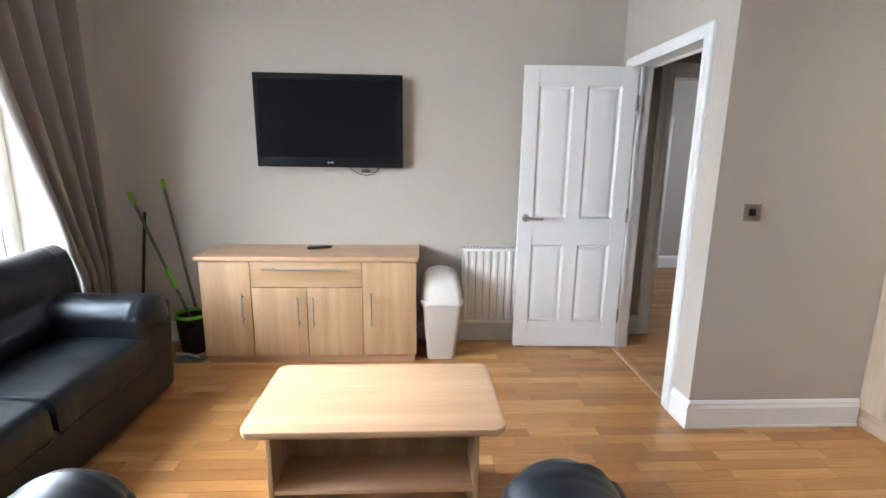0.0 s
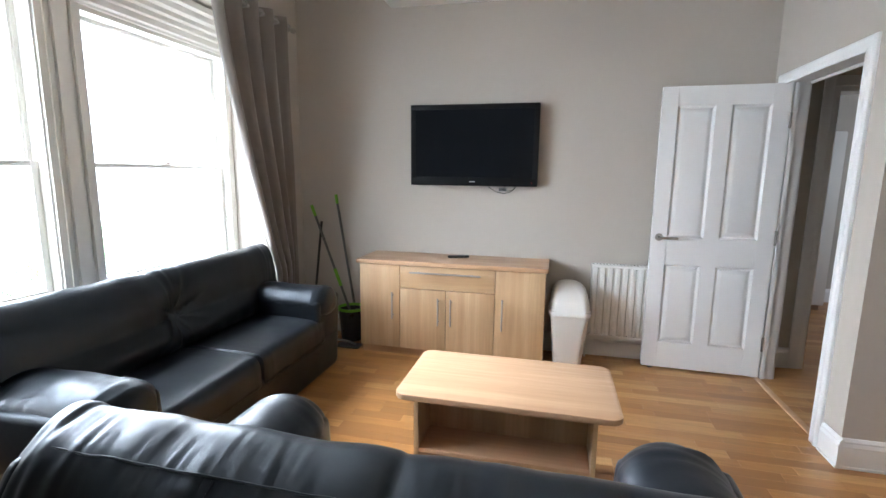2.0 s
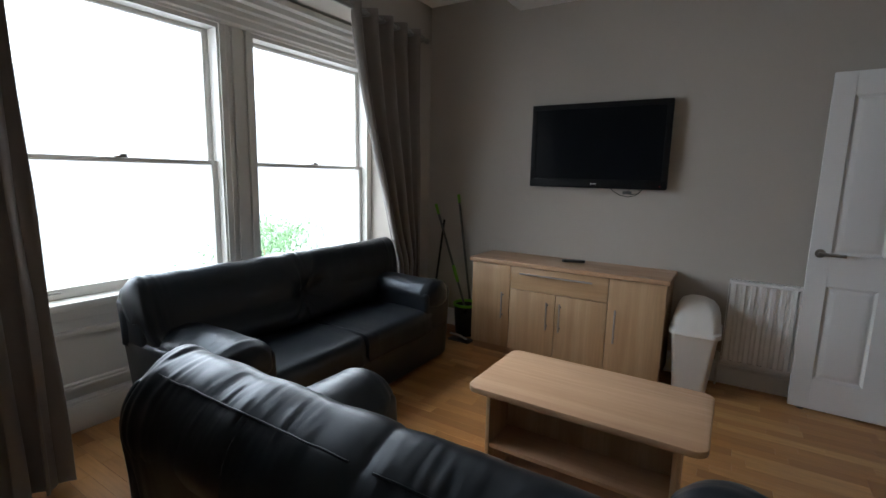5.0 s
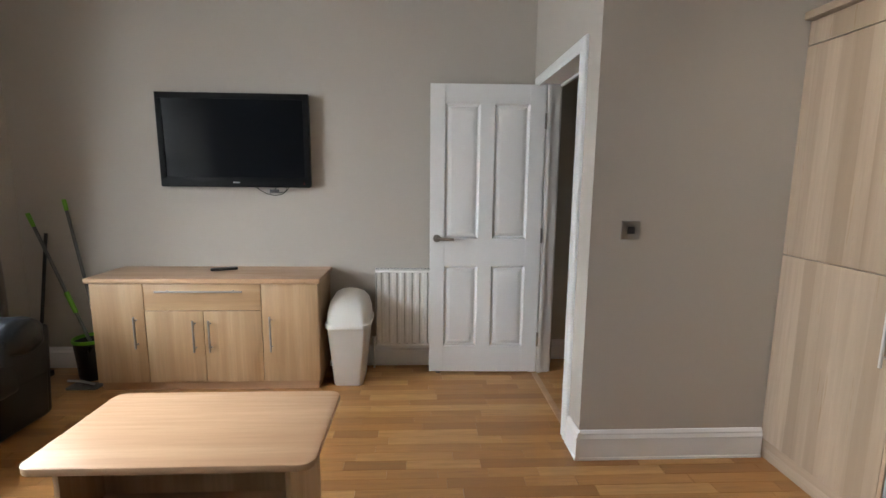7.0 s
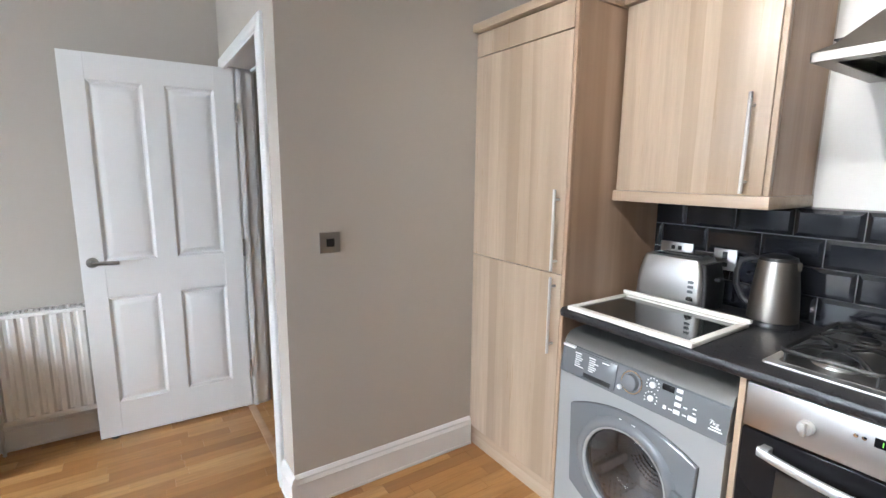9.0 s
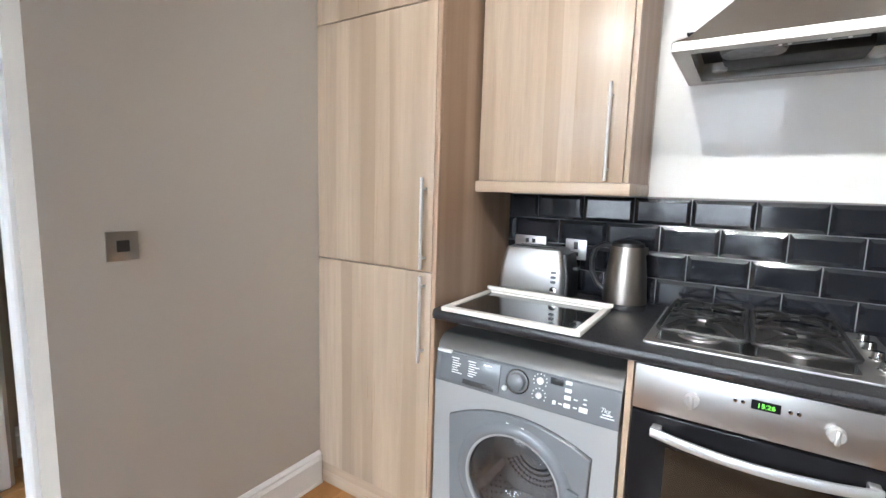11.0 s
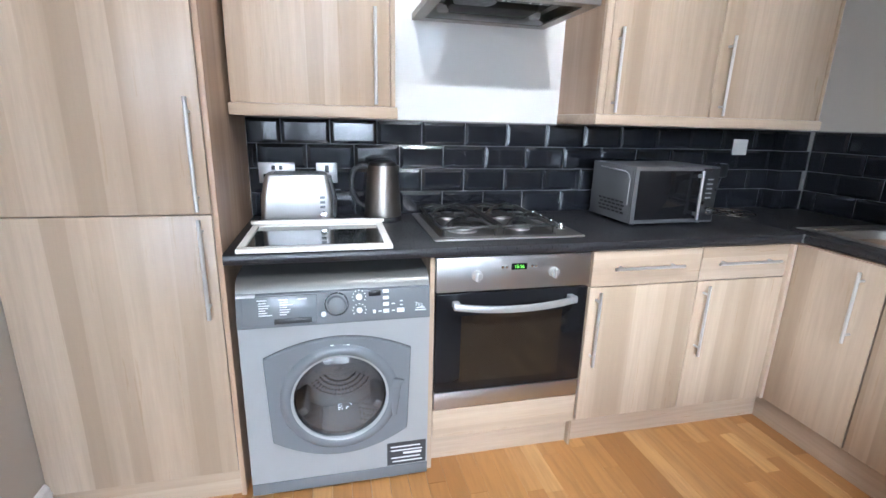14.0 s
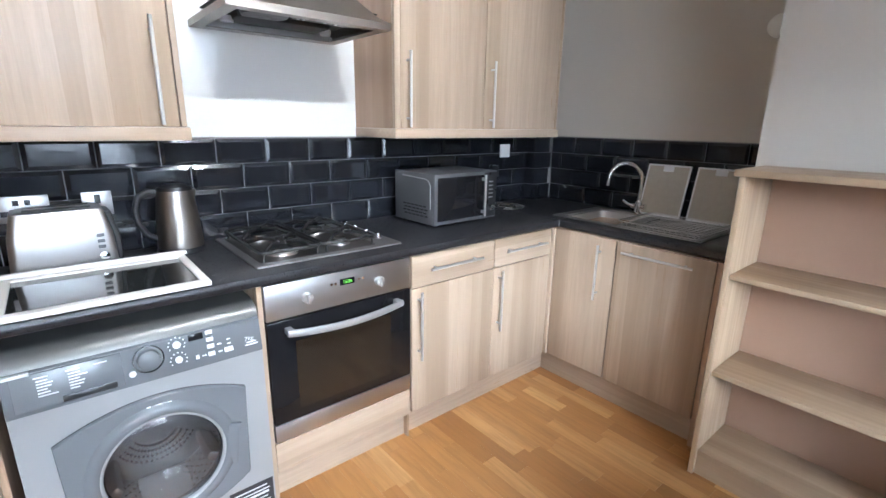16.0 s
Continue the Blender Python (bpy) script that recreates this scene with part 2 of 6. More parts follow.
def floor_wood(name, rand):
    """Oak strips: each strip has a tone of its own, with grain along x."""
    m, nt, p = material(name)
    if rand == "object":
        r = nt.nodes.new("ShaderNodeObjectInfo").outputs["Random"]
    else:
        r = nt.nodes.new("ShaderNodeNewGeometry").outputs["Random Per Island"]
    geo = nt.nodes.new("ShaderNodeNewGeometry")
    sh = nt.nodes.new("ShaderNodeVectorMath")
    sh.operation = "MULTIPLY_ADD"
    comb = nt.nodes.new("ShaderNodeCombineXYZ")
    for k in range(3):
        nt.links.new(r, comb.inputs[k])
    nt.links.new(comb.outputs[0], sh.inputs[0])
    sh.inputs[1].default_value = (9.1, 5.3, 3.1)
    nt.links.new(geo.outputs["Position"], sh.inputs[2])
    mp = nt.nodes.new("ShaderNodeMapping")
    mp.inputs["Scale"].default_value = (0.09, 1, 1)
    nt.links.new(sh.outputs[0], mp.inputs[0])
    tone = ramp(nt, r, [(0.0, (0.31, 0.135, 0.040)), (0.3, (0.41, 0.19, 0.058)), (0.7, (0.48, 0.24, 0.080)), (1.0, (0.62, 0.36, 0.15))])
    fibre = noisy(nt, mp.outputs[0], 60, 6, 0.65)
    broad = noisy(nt, mp.outputs[0], 15, 3)
    c = mixed(nt, ramp(nt, broad, [(0.35, 0.0), (0.7, 0.45)]), tone, (0.30, 0.15, 0.05))
    c = mixed(nt, ramp(nt, fibre, [(0.45, 0.0), (0.75, 0.4)]), c, (0.22, 0.105, 0.035))
    nt.links.new(c, p.inputs["Base Color"])
    nt.links.new(ramp(nt, noisy(nt, mp.outputs[0], 8, 5), [(0.3, 0.285), (0.7, 0.37)]), p.inputs["Roughness"])
    bumped(nt, p, fibre, 0.06)
    return m


STRIP = floor_wood("oak_strip", "object")
STRIPS = floor_wood("oak_strips_joined", "island")


def glass(name, colour=(1, 1, 1), rough=0.0):
    m, nt, p = material(name)
    p.inputs["Base Color"].default_value = (*colour, 1)
    p.inputs["Transmission Weight"].default_value = 1
    p.inputs["Roughness"].default_value = rough
    p.inputs["IOR"].default_value = 1.45
    return m


def glowing(name, colour, strength):
    m, nt, p = material(name)
    p.inputs["Base Color"].default_value = (*colour, 1)
    p.inputs["Emission Color"].default_value = (*colour, 1)
    p.inputs["Emission Strength"].default_value = strength
    return m


GLASS = glass("window_glass")
SMOKE = glass("smoked_glass", (0.74, 0.74, 0.75), 0.0)
CLOCK = glowing("green_digits", (0.25, 1.0, 0.1), 1.3)
HAZE = glowing("bright_haze", (0.90, 0.96, 1.0), 14.0)
LAMP = glowing("lamp_glass", (1.0, 0.88, 0.72), 14.0)


# ---- helpers of this scene ----
def boxed(bm, x0, x1, y0, y1, z0, z1, bevel=0.0, seg=2):
    """Adds a box, bevelled all round, to bm."""
    t = bmesh.new()
    r = bmesh.ops.create_cube(t, size=1)
    bmesh.ops.transform(t, matrix=Matrix.LocRotScale(((x0 + x1) / 2, (y0 + y1) / 2, (z0 + z1) / 2), None, (abs(x1 - x0), abs(y1 - y0), abs(z1 - z0))), verts=t.verts)
    if bevel:
        bmesh.ops.bevel(t, geom=t.edges[:], offset=bevel, segments=seg, affect="EDGES", profile=0.5)
    merge(bm, t)
    return bm


def merge(bm, t, m=None):
    if m is not None:
        bmesh.ops.transform(t, matrix=m, verts=t.verts)
    me = bpy.data.meshes.new("tmp")
    t.to_mesh(me)
    t.free()
    bm.from_mesh(me)
    bpy.data.meshes.remove(me)


def box(x0, x1, y0, y1, z0, z1, bevel=0.0, seg=2):
    return boxed(bmesh.new(), x0, x1, y0, y1, z0, z1, bevel, seg)


def rod(bm, a, b, r, seg=14, r2=None, caps=True):
    """Adds a round bar from a to b."""
    a, b = Vector(a), Vector(b)
    t = bmesh.new()
    bmesh.ops.create_cone(t, cap_ends=caps, segments=seg, radius1=r, radius2=r if r2 is None else r2, depth=(b - a).length)
    q = (b - a).to_track_quat("Z", "Y").to_matrix().to_4x4()
    merge(bm, t, Matrix.Translation((a + b) / 2) @ q)
    return bm


def lathe(profile, seg=32, m=None):
    """A turned body from (radius, height) pairs."""
    bm = bmesh.new()
    rings = []
    for r, z in profile:
        rings.append([bm.verts.new((r * math.cos(2 * math.pi * k / seg), r * math.sin(2 * math.pi * k / seg), z)) for k in range(seg)])
    for a, b in zip(rings, rings[1:]):
        for k in range(seg):
            bm.faces.new((a[k], a[(k + 1) % seg], b[(k + 1) % seg], b[k]))
    ring = profile[0] == profile[-1]
    if profile[0][0] > 1e-5 and not ring:
        bm.faces.new(rings[0][::-1])
    if profile[-1][0] > 1e-5 and not ring:
        bm.faces.new(rings[-1])
    bmesh.ops.remove_doubles(bm, verts=bm.verts, dist=1e-6)
    bmesh.ops.recalc_face_normals(bm, faces=bm.faces)
    if m is not None:
        bmesh.ops.transform(bm, matrix=m, verts=bm.verts)
    return bm


def prism(points, z0, z1, m=None, bevel=0.0):
    """A plan outline raised from z0 to z1."""
    bm = bmesh.new()
    lo = [bm.verts.new((x, y, z0)) for x, y in points]
    f = bm.faces.new(lo)
    r = bmesh.ops.extrude_face_region(bm, geom=[f])
    bmesh.ops.translate(bm, vec=(0, 0, z1 - z0), verts=[v for v in r["geom"] if isinstance(v, bmesh.types.BMVert)])
    bmesh.ops.recalc_face_normals(bm, faces=bm.faces)
    if bevel:
        bmesh.ops.bevel(bm, geom=bm.edges[:], offset=bevel, segments=2, affect="EDGES", profile=0.5)
    if m is not None:
        bmesh.ops.transform(bm, matrix=m, verts=bm.verts)
    return bm


def tube(points, r, seg=10, closed=False):
    """A bent round bar through the points."""
    bm = bmesh.new()
    pts = [Vector(p) for p in points]
    rings = []
    side = None
    for i, p in enumerate(pts):
        d = (pts[min(i + 1, len(pts) - 1)] - pts[max(i - 1, 0)]).normalized()
        if side is None:
            side = d.orthogonal().normalized()
        side = (side - d * side.dot(d)).normalized()
        up = d.cross(side)
        rings.append([bm.verts.new(p + r * (math.cos(2 * math.pi * k / seg) * side + math.sin(2 * math.pi * k / seg) * up)) for k in range(seg)])
    for a, b in zip(rings, rings[1:]):
        for k in range(seg):
            bm.faces.new((a[k], a[(k + 1) % seg], b[(k + 1) % seg], b[k]))
    bm.faces.new(rings[0][::-1])
    bm.faces.new(rings[-1])
    bmesh.ops.recalc_face_normals(bm, faces=bm.faces)
    return bm


def arc(cx, cy, r, a0, a1, n):
    return [(cx + r * math.cos(radians(a0 + (a1 - a0) * k / n)), cy + r * math.sin(radians(a0 + (a1 - a0) * k / n))) for k in range(n + 1)]


def rounded(x0, x1, y0, y1, r, n=6):
    return arc(x1 - r, y1 - r, r, 0, 90, n) + arc(x0 + r, y1 - r, r, 90, 180, n) + arc(x0 + r, y0 + r, r, 180, 270, n) + arc(x1 - r, y0 + r, r, 270, 360, n)


def part(name, bm, mat, parent=None, label="", smooth=35):
    """Links a bmesh as one mesh object, under a thing or a part."""
    me = bpy.data.meshes.new(name)
    bm.to_mesh(me)
    bm.free()
    me.materials.append(mat)
    if smooth:
        me.shade_smooth()
        me.set_sharp_from_angle(angle=radians(smooth))
    ob = new(name, me)
    if parent is not None:
        ob.parent = parent
        if parent.parent is None and parent.type == "EMPTY":
            ob.matrix_parent_inverse = parent.matrix_basis.inverted()
    if label:
        ob["label"] = label
    return ob


def thing(name, label, category, base=(0, 0, 0), group="", kind=""):
    ob = new(name)
    ob.empty_display_size = 0.1
    ob.matrix_basis = Matrix.Translation(base)
    return tagged(ob, label, category, group, kind)


def structure(name, bm, mat, label, smooth=0):
    return tagged(part(name, bm, mat, None, "", smooth), label, name.split("_")[0], kind="structure")


# ---- the room ----
XW, XK, YB, YD, YS, YC = -0.27, 4.80, 4.60, 3.39, -0.07, 0.40   # window wall, kitchen wall, far wall, switch wall, sink wall, breast
XD = 3.27                                                        # wall with the doorway
XG = -0.66                                                       # panelling under the windows
HIGH, LOW = 2.81, 2.66

sub = boxed(box(-0.75, 4.92, -0.2, 4.66, -0.12, -0.012), 2.95, 6.5, 4.66, 7.05, -0.12, -0.012)
floor = structure("floor", sub, HARD, "oak strip floor, honey coloured and satin lacquered")
structure("ceiling", boxed(box(-0.8, 0.56, -0.25, YB + 0.15, HIGH, HIGH + 0.1), 0.56, XK + 0.15, -0.25, 7.2, LOW, HIGH + 0.1), CEILING, "off-white painted ceiling with a lowered half")
structure("wall_north", box(-0.8, XD + 0.13, YB, YB + 0.14, -0.1, HIGH), WALL, "beige painted far wall behind the television")
w = box(XD, XD + 0.13, YD, 3.60, -0.1, LOW)
boxed(w, XD, XD + 0.13, 4.46, YB, -0.1, LOW)
boxed(w, XD, XD + 0.13, 3.60, 4.46, 2.0, LOW)
structure("wall_doorway", w, WALL, "beige painted wall with a doorway")
structure("wall_switch", box(XD + 0.13, XK + 0.15, YD, YD + 0.13, -0.1, LOW), WALL, "beige painted wall with a switch plate")
structure("wall_kitchen", box(XK, XK + 0.15, -0.2, YD, -0.1, LOW), WALL, "pale painted wall behind the kitchen units")
structure("wall_sink", box(3.36, XK, YS - 0.13, YS, -0.1, LOW), WALL, "pale painted wall behind the sink")
structure("wall_breast", box(1.75, 3.36, YS - 0.13, YC, -0.1, LOW), WALL, "pale painted chimney breast")
structure("wall_south", box(-0.8, 1.75, YS - 0.13, YS, -0.1, HIGH), WALL, "beige painted wall behind the sofa")
# window wall: piers, lintel, and the deep recess
w = box(-0.8, XW, 4.24, YB, -0.1, HIGH)
boxed(w, -0.8, XW, YS, 1.60, -0.1, HIGH)
boxed(w, -0.8, XW, 1.60, 4.24, 2.52, HIGH)
structure("wall_window", w, WALL, "beige painted window wall with a deep recess")

def moulding(bm, profile, p0, p1, out):
    """Runs a (depth, height) profile from p0 to p1; out: the way it stands off the wall."""
    o = Vector((*out, 0))
    ends = []
    for p in (p0, p1):
        ends.append([bm.verts.new(Vector((p[0], p[1], 0)) + o * d + Vector((0, 0, z))) for d, z in profile])
    a, b = ends
    n = len(profile)
    for k in range(n):
        bm.faces.new((a[k], a[(k + 1) % n], b[(k + 1) % n], b[k]))
    bm.faces.new(a[::-1])
    bm.faces.new(b)
    bmesh.ops.recalc_face_normals(bm, faces=bm.faces)
    return bm


SKIRT = [(0.0, 0.0), (0.022, 0.0), (0.022, 0.012), (0.018, 0.014), (0.018, 0.108), (0.021, 0.113), (0.018, 0.120), (0.014, 0.130), (0.015, 0.138), (0.009, 0.147), (0.005, 0.152), (0.0, 0.152)]


def skirting(p0, p1, out):
    return tagged(part("baseboard", moulding(bmesh.new(), SKIRT, p0, p1, out), WHITE, None, "", 25), "white gloss moulded skirting board along the wall", "skirting", kind="structure")


skirting((XW, YB), (XD, YB), (0, -1))
skirting((XD, 3.535), (XD, YD - 0.022), (-1, 0))
skirting((XD, YD), (4.20, YD), (0, -1))
skirting((XW, 4.24), (XW, YB - 0.022), (1, 0))
skirting((XD + 0.13, YD + 0.13), (4.5, YD + 0.13), (0, 1))

# doorway: lining, stops and architrave
d = thing("door_frame", "white gloss door lining and moulded architrave", "door frame", (XD, 4.0, 0), kind="structure")
lin = box(XD - 0.002, XD + 0.132, 3.602, 3.632, 0, 1.998, 0.002)
boxed(lin, XD - 0.002, XD + 0.132, 4.428, 4.458, 0, 1.998, 0.002)
boxed(lin, XD - 0.002, XD + 0.132, 3.632, 4.428, 1.992, 1.999)
boxed(lin, XD + 0.045, XD + 0.075, 3.632, 3.645, 0, 1.99, 0.002)
boxed(lin, XD + 0.045, XD + 0.075, 4.415, 4.428, 0, 1.99, 0.002)
part("lining", lin, WHITE, d)
ARCH = [(0.0, 0.0), (0.0, 0.018), (0.008, 0.020), (0.016, 0.016), (0.028, 0.016), (0.040, 0.022), (0.055, 0.024), (0.066, 0.018), (0.070, 0.012), (0.070, 0.0)]


def architrave(x, out, y0, y1, top, parent):
    """Two legs and a head, mitred, round an opening in a wall across x."""
    bm = bmesh.new()
    loops = []
    for across, z, sy, sz in ((y0, 0.0, -1, 0), (y0, top, -1, 1), (y1, top, 1, 1), (y1, 0.0, 1, 0)):
        loops.append([bm.verts.new((x + out * dpt, across + sy * w, z + sz * w)) for w, dpt in ARCH])
    n = len(ARCH)
    for a, b in zip(loops, loops[1:]):
        for k in range(n):
            bm.faces.new((a[k], a[(k + 1) % n], b[(k + 1) % n], b[k]))
    bm.faces.new(loops[0])
    bm.faces.new(loops[-1][::-1])
    bmesh.ops.recalc_face_normals(bm, faces=bm.faces)
    return part("architrave", bm, WHITE, parent, "", 25)


architrave(XD, -1, 3.618, 4.442, 1.978, d)
architrave(XD + 0.13, 1, 3.618, 4.442, 1.978, d)
part("threshold", box(XD + 0.01, XD + 0.05, 3.632, 4.428, 0.0, 0.006, 0.002), OAKX, d, "dark wooden threshold strip")


def panel_door(name, label, width, height, kind="structure"):
    """A four-panel door with its hinge edge at x = 0, leaf towards -x, face towards -y."""
    e = thing(name, label, "door", kind=kind)
    w, h, t = width, height, 0.036
    s, mid = 0.100, 0.095
    cols = [(-w + s, -w / 2 - mid / 2), (-w / 2 + mid / 2, -s)]
    rows = [(0.19, 0.765), (0.955, h - 0.125)]
    leaf = box(-w, -w + s, 0, t, 0, h, 0.002)
    boxed(leaf, -s, 0, 0, t, 0, h, 0.002)
    boxed(leaf, cols[0][1], cols[1][0], 0, t, rows[0][0], rows[0][1])
    boxed(leaf, cols[0][1], cols[1][0], 0, t, rows[1][0], rows[1][1])
    for z0, z1 in ((0, rows[0][0]), (rows[0][1], rows[1][0]), (rows[1][1], h)):
        boxed(leaf, -w + s, -s, 0.0, t, z0, z1)
    part("leaf", leaf, WHITE, e, "", 20)
    for x0, x1 in cols:
        for z0, z1 in rows:
            p = bmesh.new()
            for face, sgn in ((0.0, 1), (t, -1)):
                rings = []
                for inset, deep in ((0.0, 0.0), (0.004, 0.003), (0.012, 0.010), (0.020, 0.011), (0.044, 0.002), (0.050, 0.001)):
                    yy = face + sgn * deep
                    rings.append([p.verts.new((xx, yy, zz)) for xx, zz in ((x0 + inset, z0 + inset), (x1 - inset, z0 + inset), (x1 - inset, z1 - inset), (x0 + inset, z1 - inset))])
                for a, b in zip(rings, rings[1:]):
                    for k in range(4):
                        p.faces.new((a[k], a[(k + 1) % 4], b[(k + 1) % 4], b[k]))
                p.faces.new(rings[-1])
            bmesh.ops.recalc_face_normals(p, faces=p.faces)
            part("panel", p, WHITE, e, "", 20)
    for sgn, face in ((-1, 0.0), (1, t)):
        hd = lathe([(0.0, 0.0), (0.026, 0.0), (0.026, 0.006), (0.023, 0.009), (0.010, 0.010), (0.010, 0.045), (0.0, 0.045)], 24, Matrix.Translation((-w + 0.05, face, 0.955)) @ Euler((radians(90 * -sgn), 0, 0)).to_matrix().to_4x4())
        y = face + sgn * 0.042
        merge(hd, tube([(-w + 0.05, y, 0.955), (-w + 0.075, y, 0.955), (-w + 0.12, y + sgn * 0.002, 0.954), (-w + 0.165, y, 0.953)], 0.0095, 12))
        part("lever_handle", hd, NICKEL, e, "satin metal lever handle")
    for z in (0.24, 0.98, 1.74):
        hg = box(-0.001, 0.002, 0.002, 0.034, z - 0.05, z + 0.05)
        rod(hg, (0.006, -0.004, z - 0.05), (0.006, -0.004, z + 0.05), 0.006, 10)
        part("hinge", hg, NICKEL, e, "satin metal hinge")
    return e


door = panel_door("door_1", "white four-panel door standing open against the wall", 0.757, 1.972)
door.matrix_basis = pose(XD + 0.032, 4.412, 0.013, 0, 0, -1.8)
ds = thing("door_stop", "grey rubber door stop under the open door", "door stop", (2.61, 4.445, 0))
part("stop", lathe([(0.0, 0.0), (0.02, 0.0), (0.02, 0.008), (0.014, 0.0125), (0.0, 0.0125)], 16, Matrix.Translation((2.61, 4.452, 0.001))), RUBBER, ds)

# hall and the room past it
w = box(XD + 0.13, 3.68, 4.70, 4.82, -0.1, LOW)
boxed(w, 4.46, 4.80, 4.70, 4.82, -0.1, LOW)
boxed(w, 3.68, 4.46, 4.70, 4.82, 2.02, LOW)
structure("wall_hall_north", w, WALL, "beige painted hall wall with a second doorway")
structure("wall_hall_end", box(4.80, 4.92, YD + 0.13, 4.82, -0.1, LOW), WALL, "beige painted wall at the end of the hall")
structure("wall_hall_stub", box(XD + 0.13, XD + 0.2, YB, 4.70, -0.1, LOW), WALL, "beige painted hall return")
structure("wall_bedroom", boxed(boxed(box(3.0, 6.5, 6.95, 7.07, -0.1, LOW), 6.4, 6.55, 4.82, 6.95, -0.1, LOW), 2.9, 3.0, 4.82, 7.07, -0.1, LOW), WALL, "beige painted wall of the room past the hall")
d2 = thing("door_frame", "white gloss frame of the second doorway", "door frame", (4.05, 4.7, 0), kind="structure")
fr = box(3.66, 3.70, 4.685, 4.83, 0, 2.0, 0.003)
boxed(fr, 4.44, 4.48, 4.685, 4.83, 0, 2.0, 0.003)
boxed(fr, 3.70, 4.44, 4.685, 4.83, 1.965, 2.0, 0.003)
boxed(fr, 3.60, 3.66, 4.68, 4.70, 0, 2.07, 0.004)
boxed(fr, 3.66, 4.54, 4.68, 4.70, 2.0, 2.07, 0.004)
part("lining", fr, WHITE, d2)
skirting((XD + 0.2, 4.70), (3.60, 4.70), (0, -1))
skirting((6.4, 6.95), (3.0, 6.95), (0, -1))
wd = thing("wardrobe", "tall cream wardrobe against the wall", "wardrobe", (4.45, 6.7, 0))
part("body", box(3.78, 4.69, 6.50, 6.94, 0.06, 1.86, 0.004), PLASTW, wd)
part("plinth", box(3.80, 4.67, 6.53, 6.94, 0, 0.06), HARD, wd)
part("door", box(4.24, 4.69, 6.482, 6.498, 0.07, 1.85, 0.002), PLASTW, wd)
part("door", box(3.78, 4.236, 6.482, 6.498, 0.07, 1.85, 0.002), PLASTW, wd)

# switch plate
sw = thing("light_switch", "brushed metal switch plate with a black rocker", "light switch", (3.457, YD, 1.145))
part("plate", box(3.414, 3.500, YD - 0.007, YD, 1.102, 1.188, 0.002), NICKEL, sw)
part("rocker", box(3.440, 3.474, YD - 0.012, YD - 0.007, 1.128, 1.162, 0.002), BLACK, sw, "black rocker")


def bar_handle(a, b, out, stand=0.03, r=0.0062):
    """A straight bar on two posts; a, b: ends on the door's face."""
    a, b, o = Vector(a), Vector(b), Vector(out)
    bm = rod(bmesh.new(), a + o * stand, b + o * stand, r, 12)
    for f in (0.12, 0.88):
        p = a.lerp(b, f)
        rod(bm, p, p + o * stand, r * 0.8, 10)
    return bm


# ---- television ----
tv = thing("television", "black flat-screen television mounted on the wall", "television", (1.238, 4.55, 1.6))
T = Matrix.Translation((1.238, 4.535, 1.303)) @ Euler((radians(0.8), 0, 0)).to_matrix().to_4x4()


def tv_part(name, bm, mat, label=""):
    bmesh.ops.transform(bm, matrix=T, verts=bm.verts)
    return part(name, bm, mat, tv, label)


bz = prism(rounded(-0.497, 0.497, 0.0, 0.612, 0.012), 0, 0.035, Euler((radians(90), 0, 0)).to_matrix().to_4x4() @ Matrix.Translation((0, 0, -0.035)), 0.003)
tv_part("housing", bz, BLACK)
tv_part("screen", box(-0.458, 0.458, -0.0015, 0.004, 0.062, 0.574), SCREEN, "dark glossy screen")
bez = bmesh.new()
for a in ((-0.497, 0.497, -0.006, 0.002, 0.574, 0.612), (-0.497, -0.458, -0.006, 0.002, 0.05, 0.574), (0.458, 0.497, -0.006, 0.002, 0.05, 0.574), (-0.497, 0.497, -0.006, 0.002, 0.0, 0.062)):
    boxed(bez, *a, 0.0015)
tv_part("bezel", bez, BEZEL, "black bezel")
tv_part("trim_strip", box(-0.49, 0.49, -0.009, 0.0, -0.003, 0.006, 0.001), BEZEL, "thin dark strip")
tv_part("badge", boxed(box(-0.022, -0.012, -0.0075, -0.006, 0.024, 0.034, 0.002), -0.008, 0.02, -0.0075, -0.006, 0.026, 0.032), PALE, "pale badge")
tv_part("indicator", box(0.45, 0.456, -0.0075, -0.006, 0.022, 0.026), plain("red_led", (0.5, 0.02, 0.02), 0.3), "red indicator")
part("rear_case", box(0.85, 1.62, 4.568, 4.585, 1.38, 1.84, 0.006), BLACK, tv)
part("bracket", box(1.05, 1.42, 4.583, 4.599, 1.42, 1.76, 0.003), GREYP, tv, "metal wall bracket")
cb = thing("cable", "dark cable looped under the television", "cable", (1.45, 4.58, 1.28))
part("cord", tube([(1.33, 4.57, 1.33), (1.37, 4.575, 1.285), (1.42, 4.58, 1.255), (1.48, 4.58, 1.243), (1.53, 4.58, 1.256), (1.56, 4.578, 1.285), (1.54, 4.575, 1.31), (1.49, 4.57, 1.30), (1.47, 4.57, 1.275), (1.50, 4.575, 1.262), (1.55, 4.58, 1.27), (1.58, 4.575, 1.31)], 0.0028, 8), BLACK, cb)
part("plug", box(1.44, 1.50, 4.575, 4.597, 1.262, 1.285, 0.004), GREYP, cb)

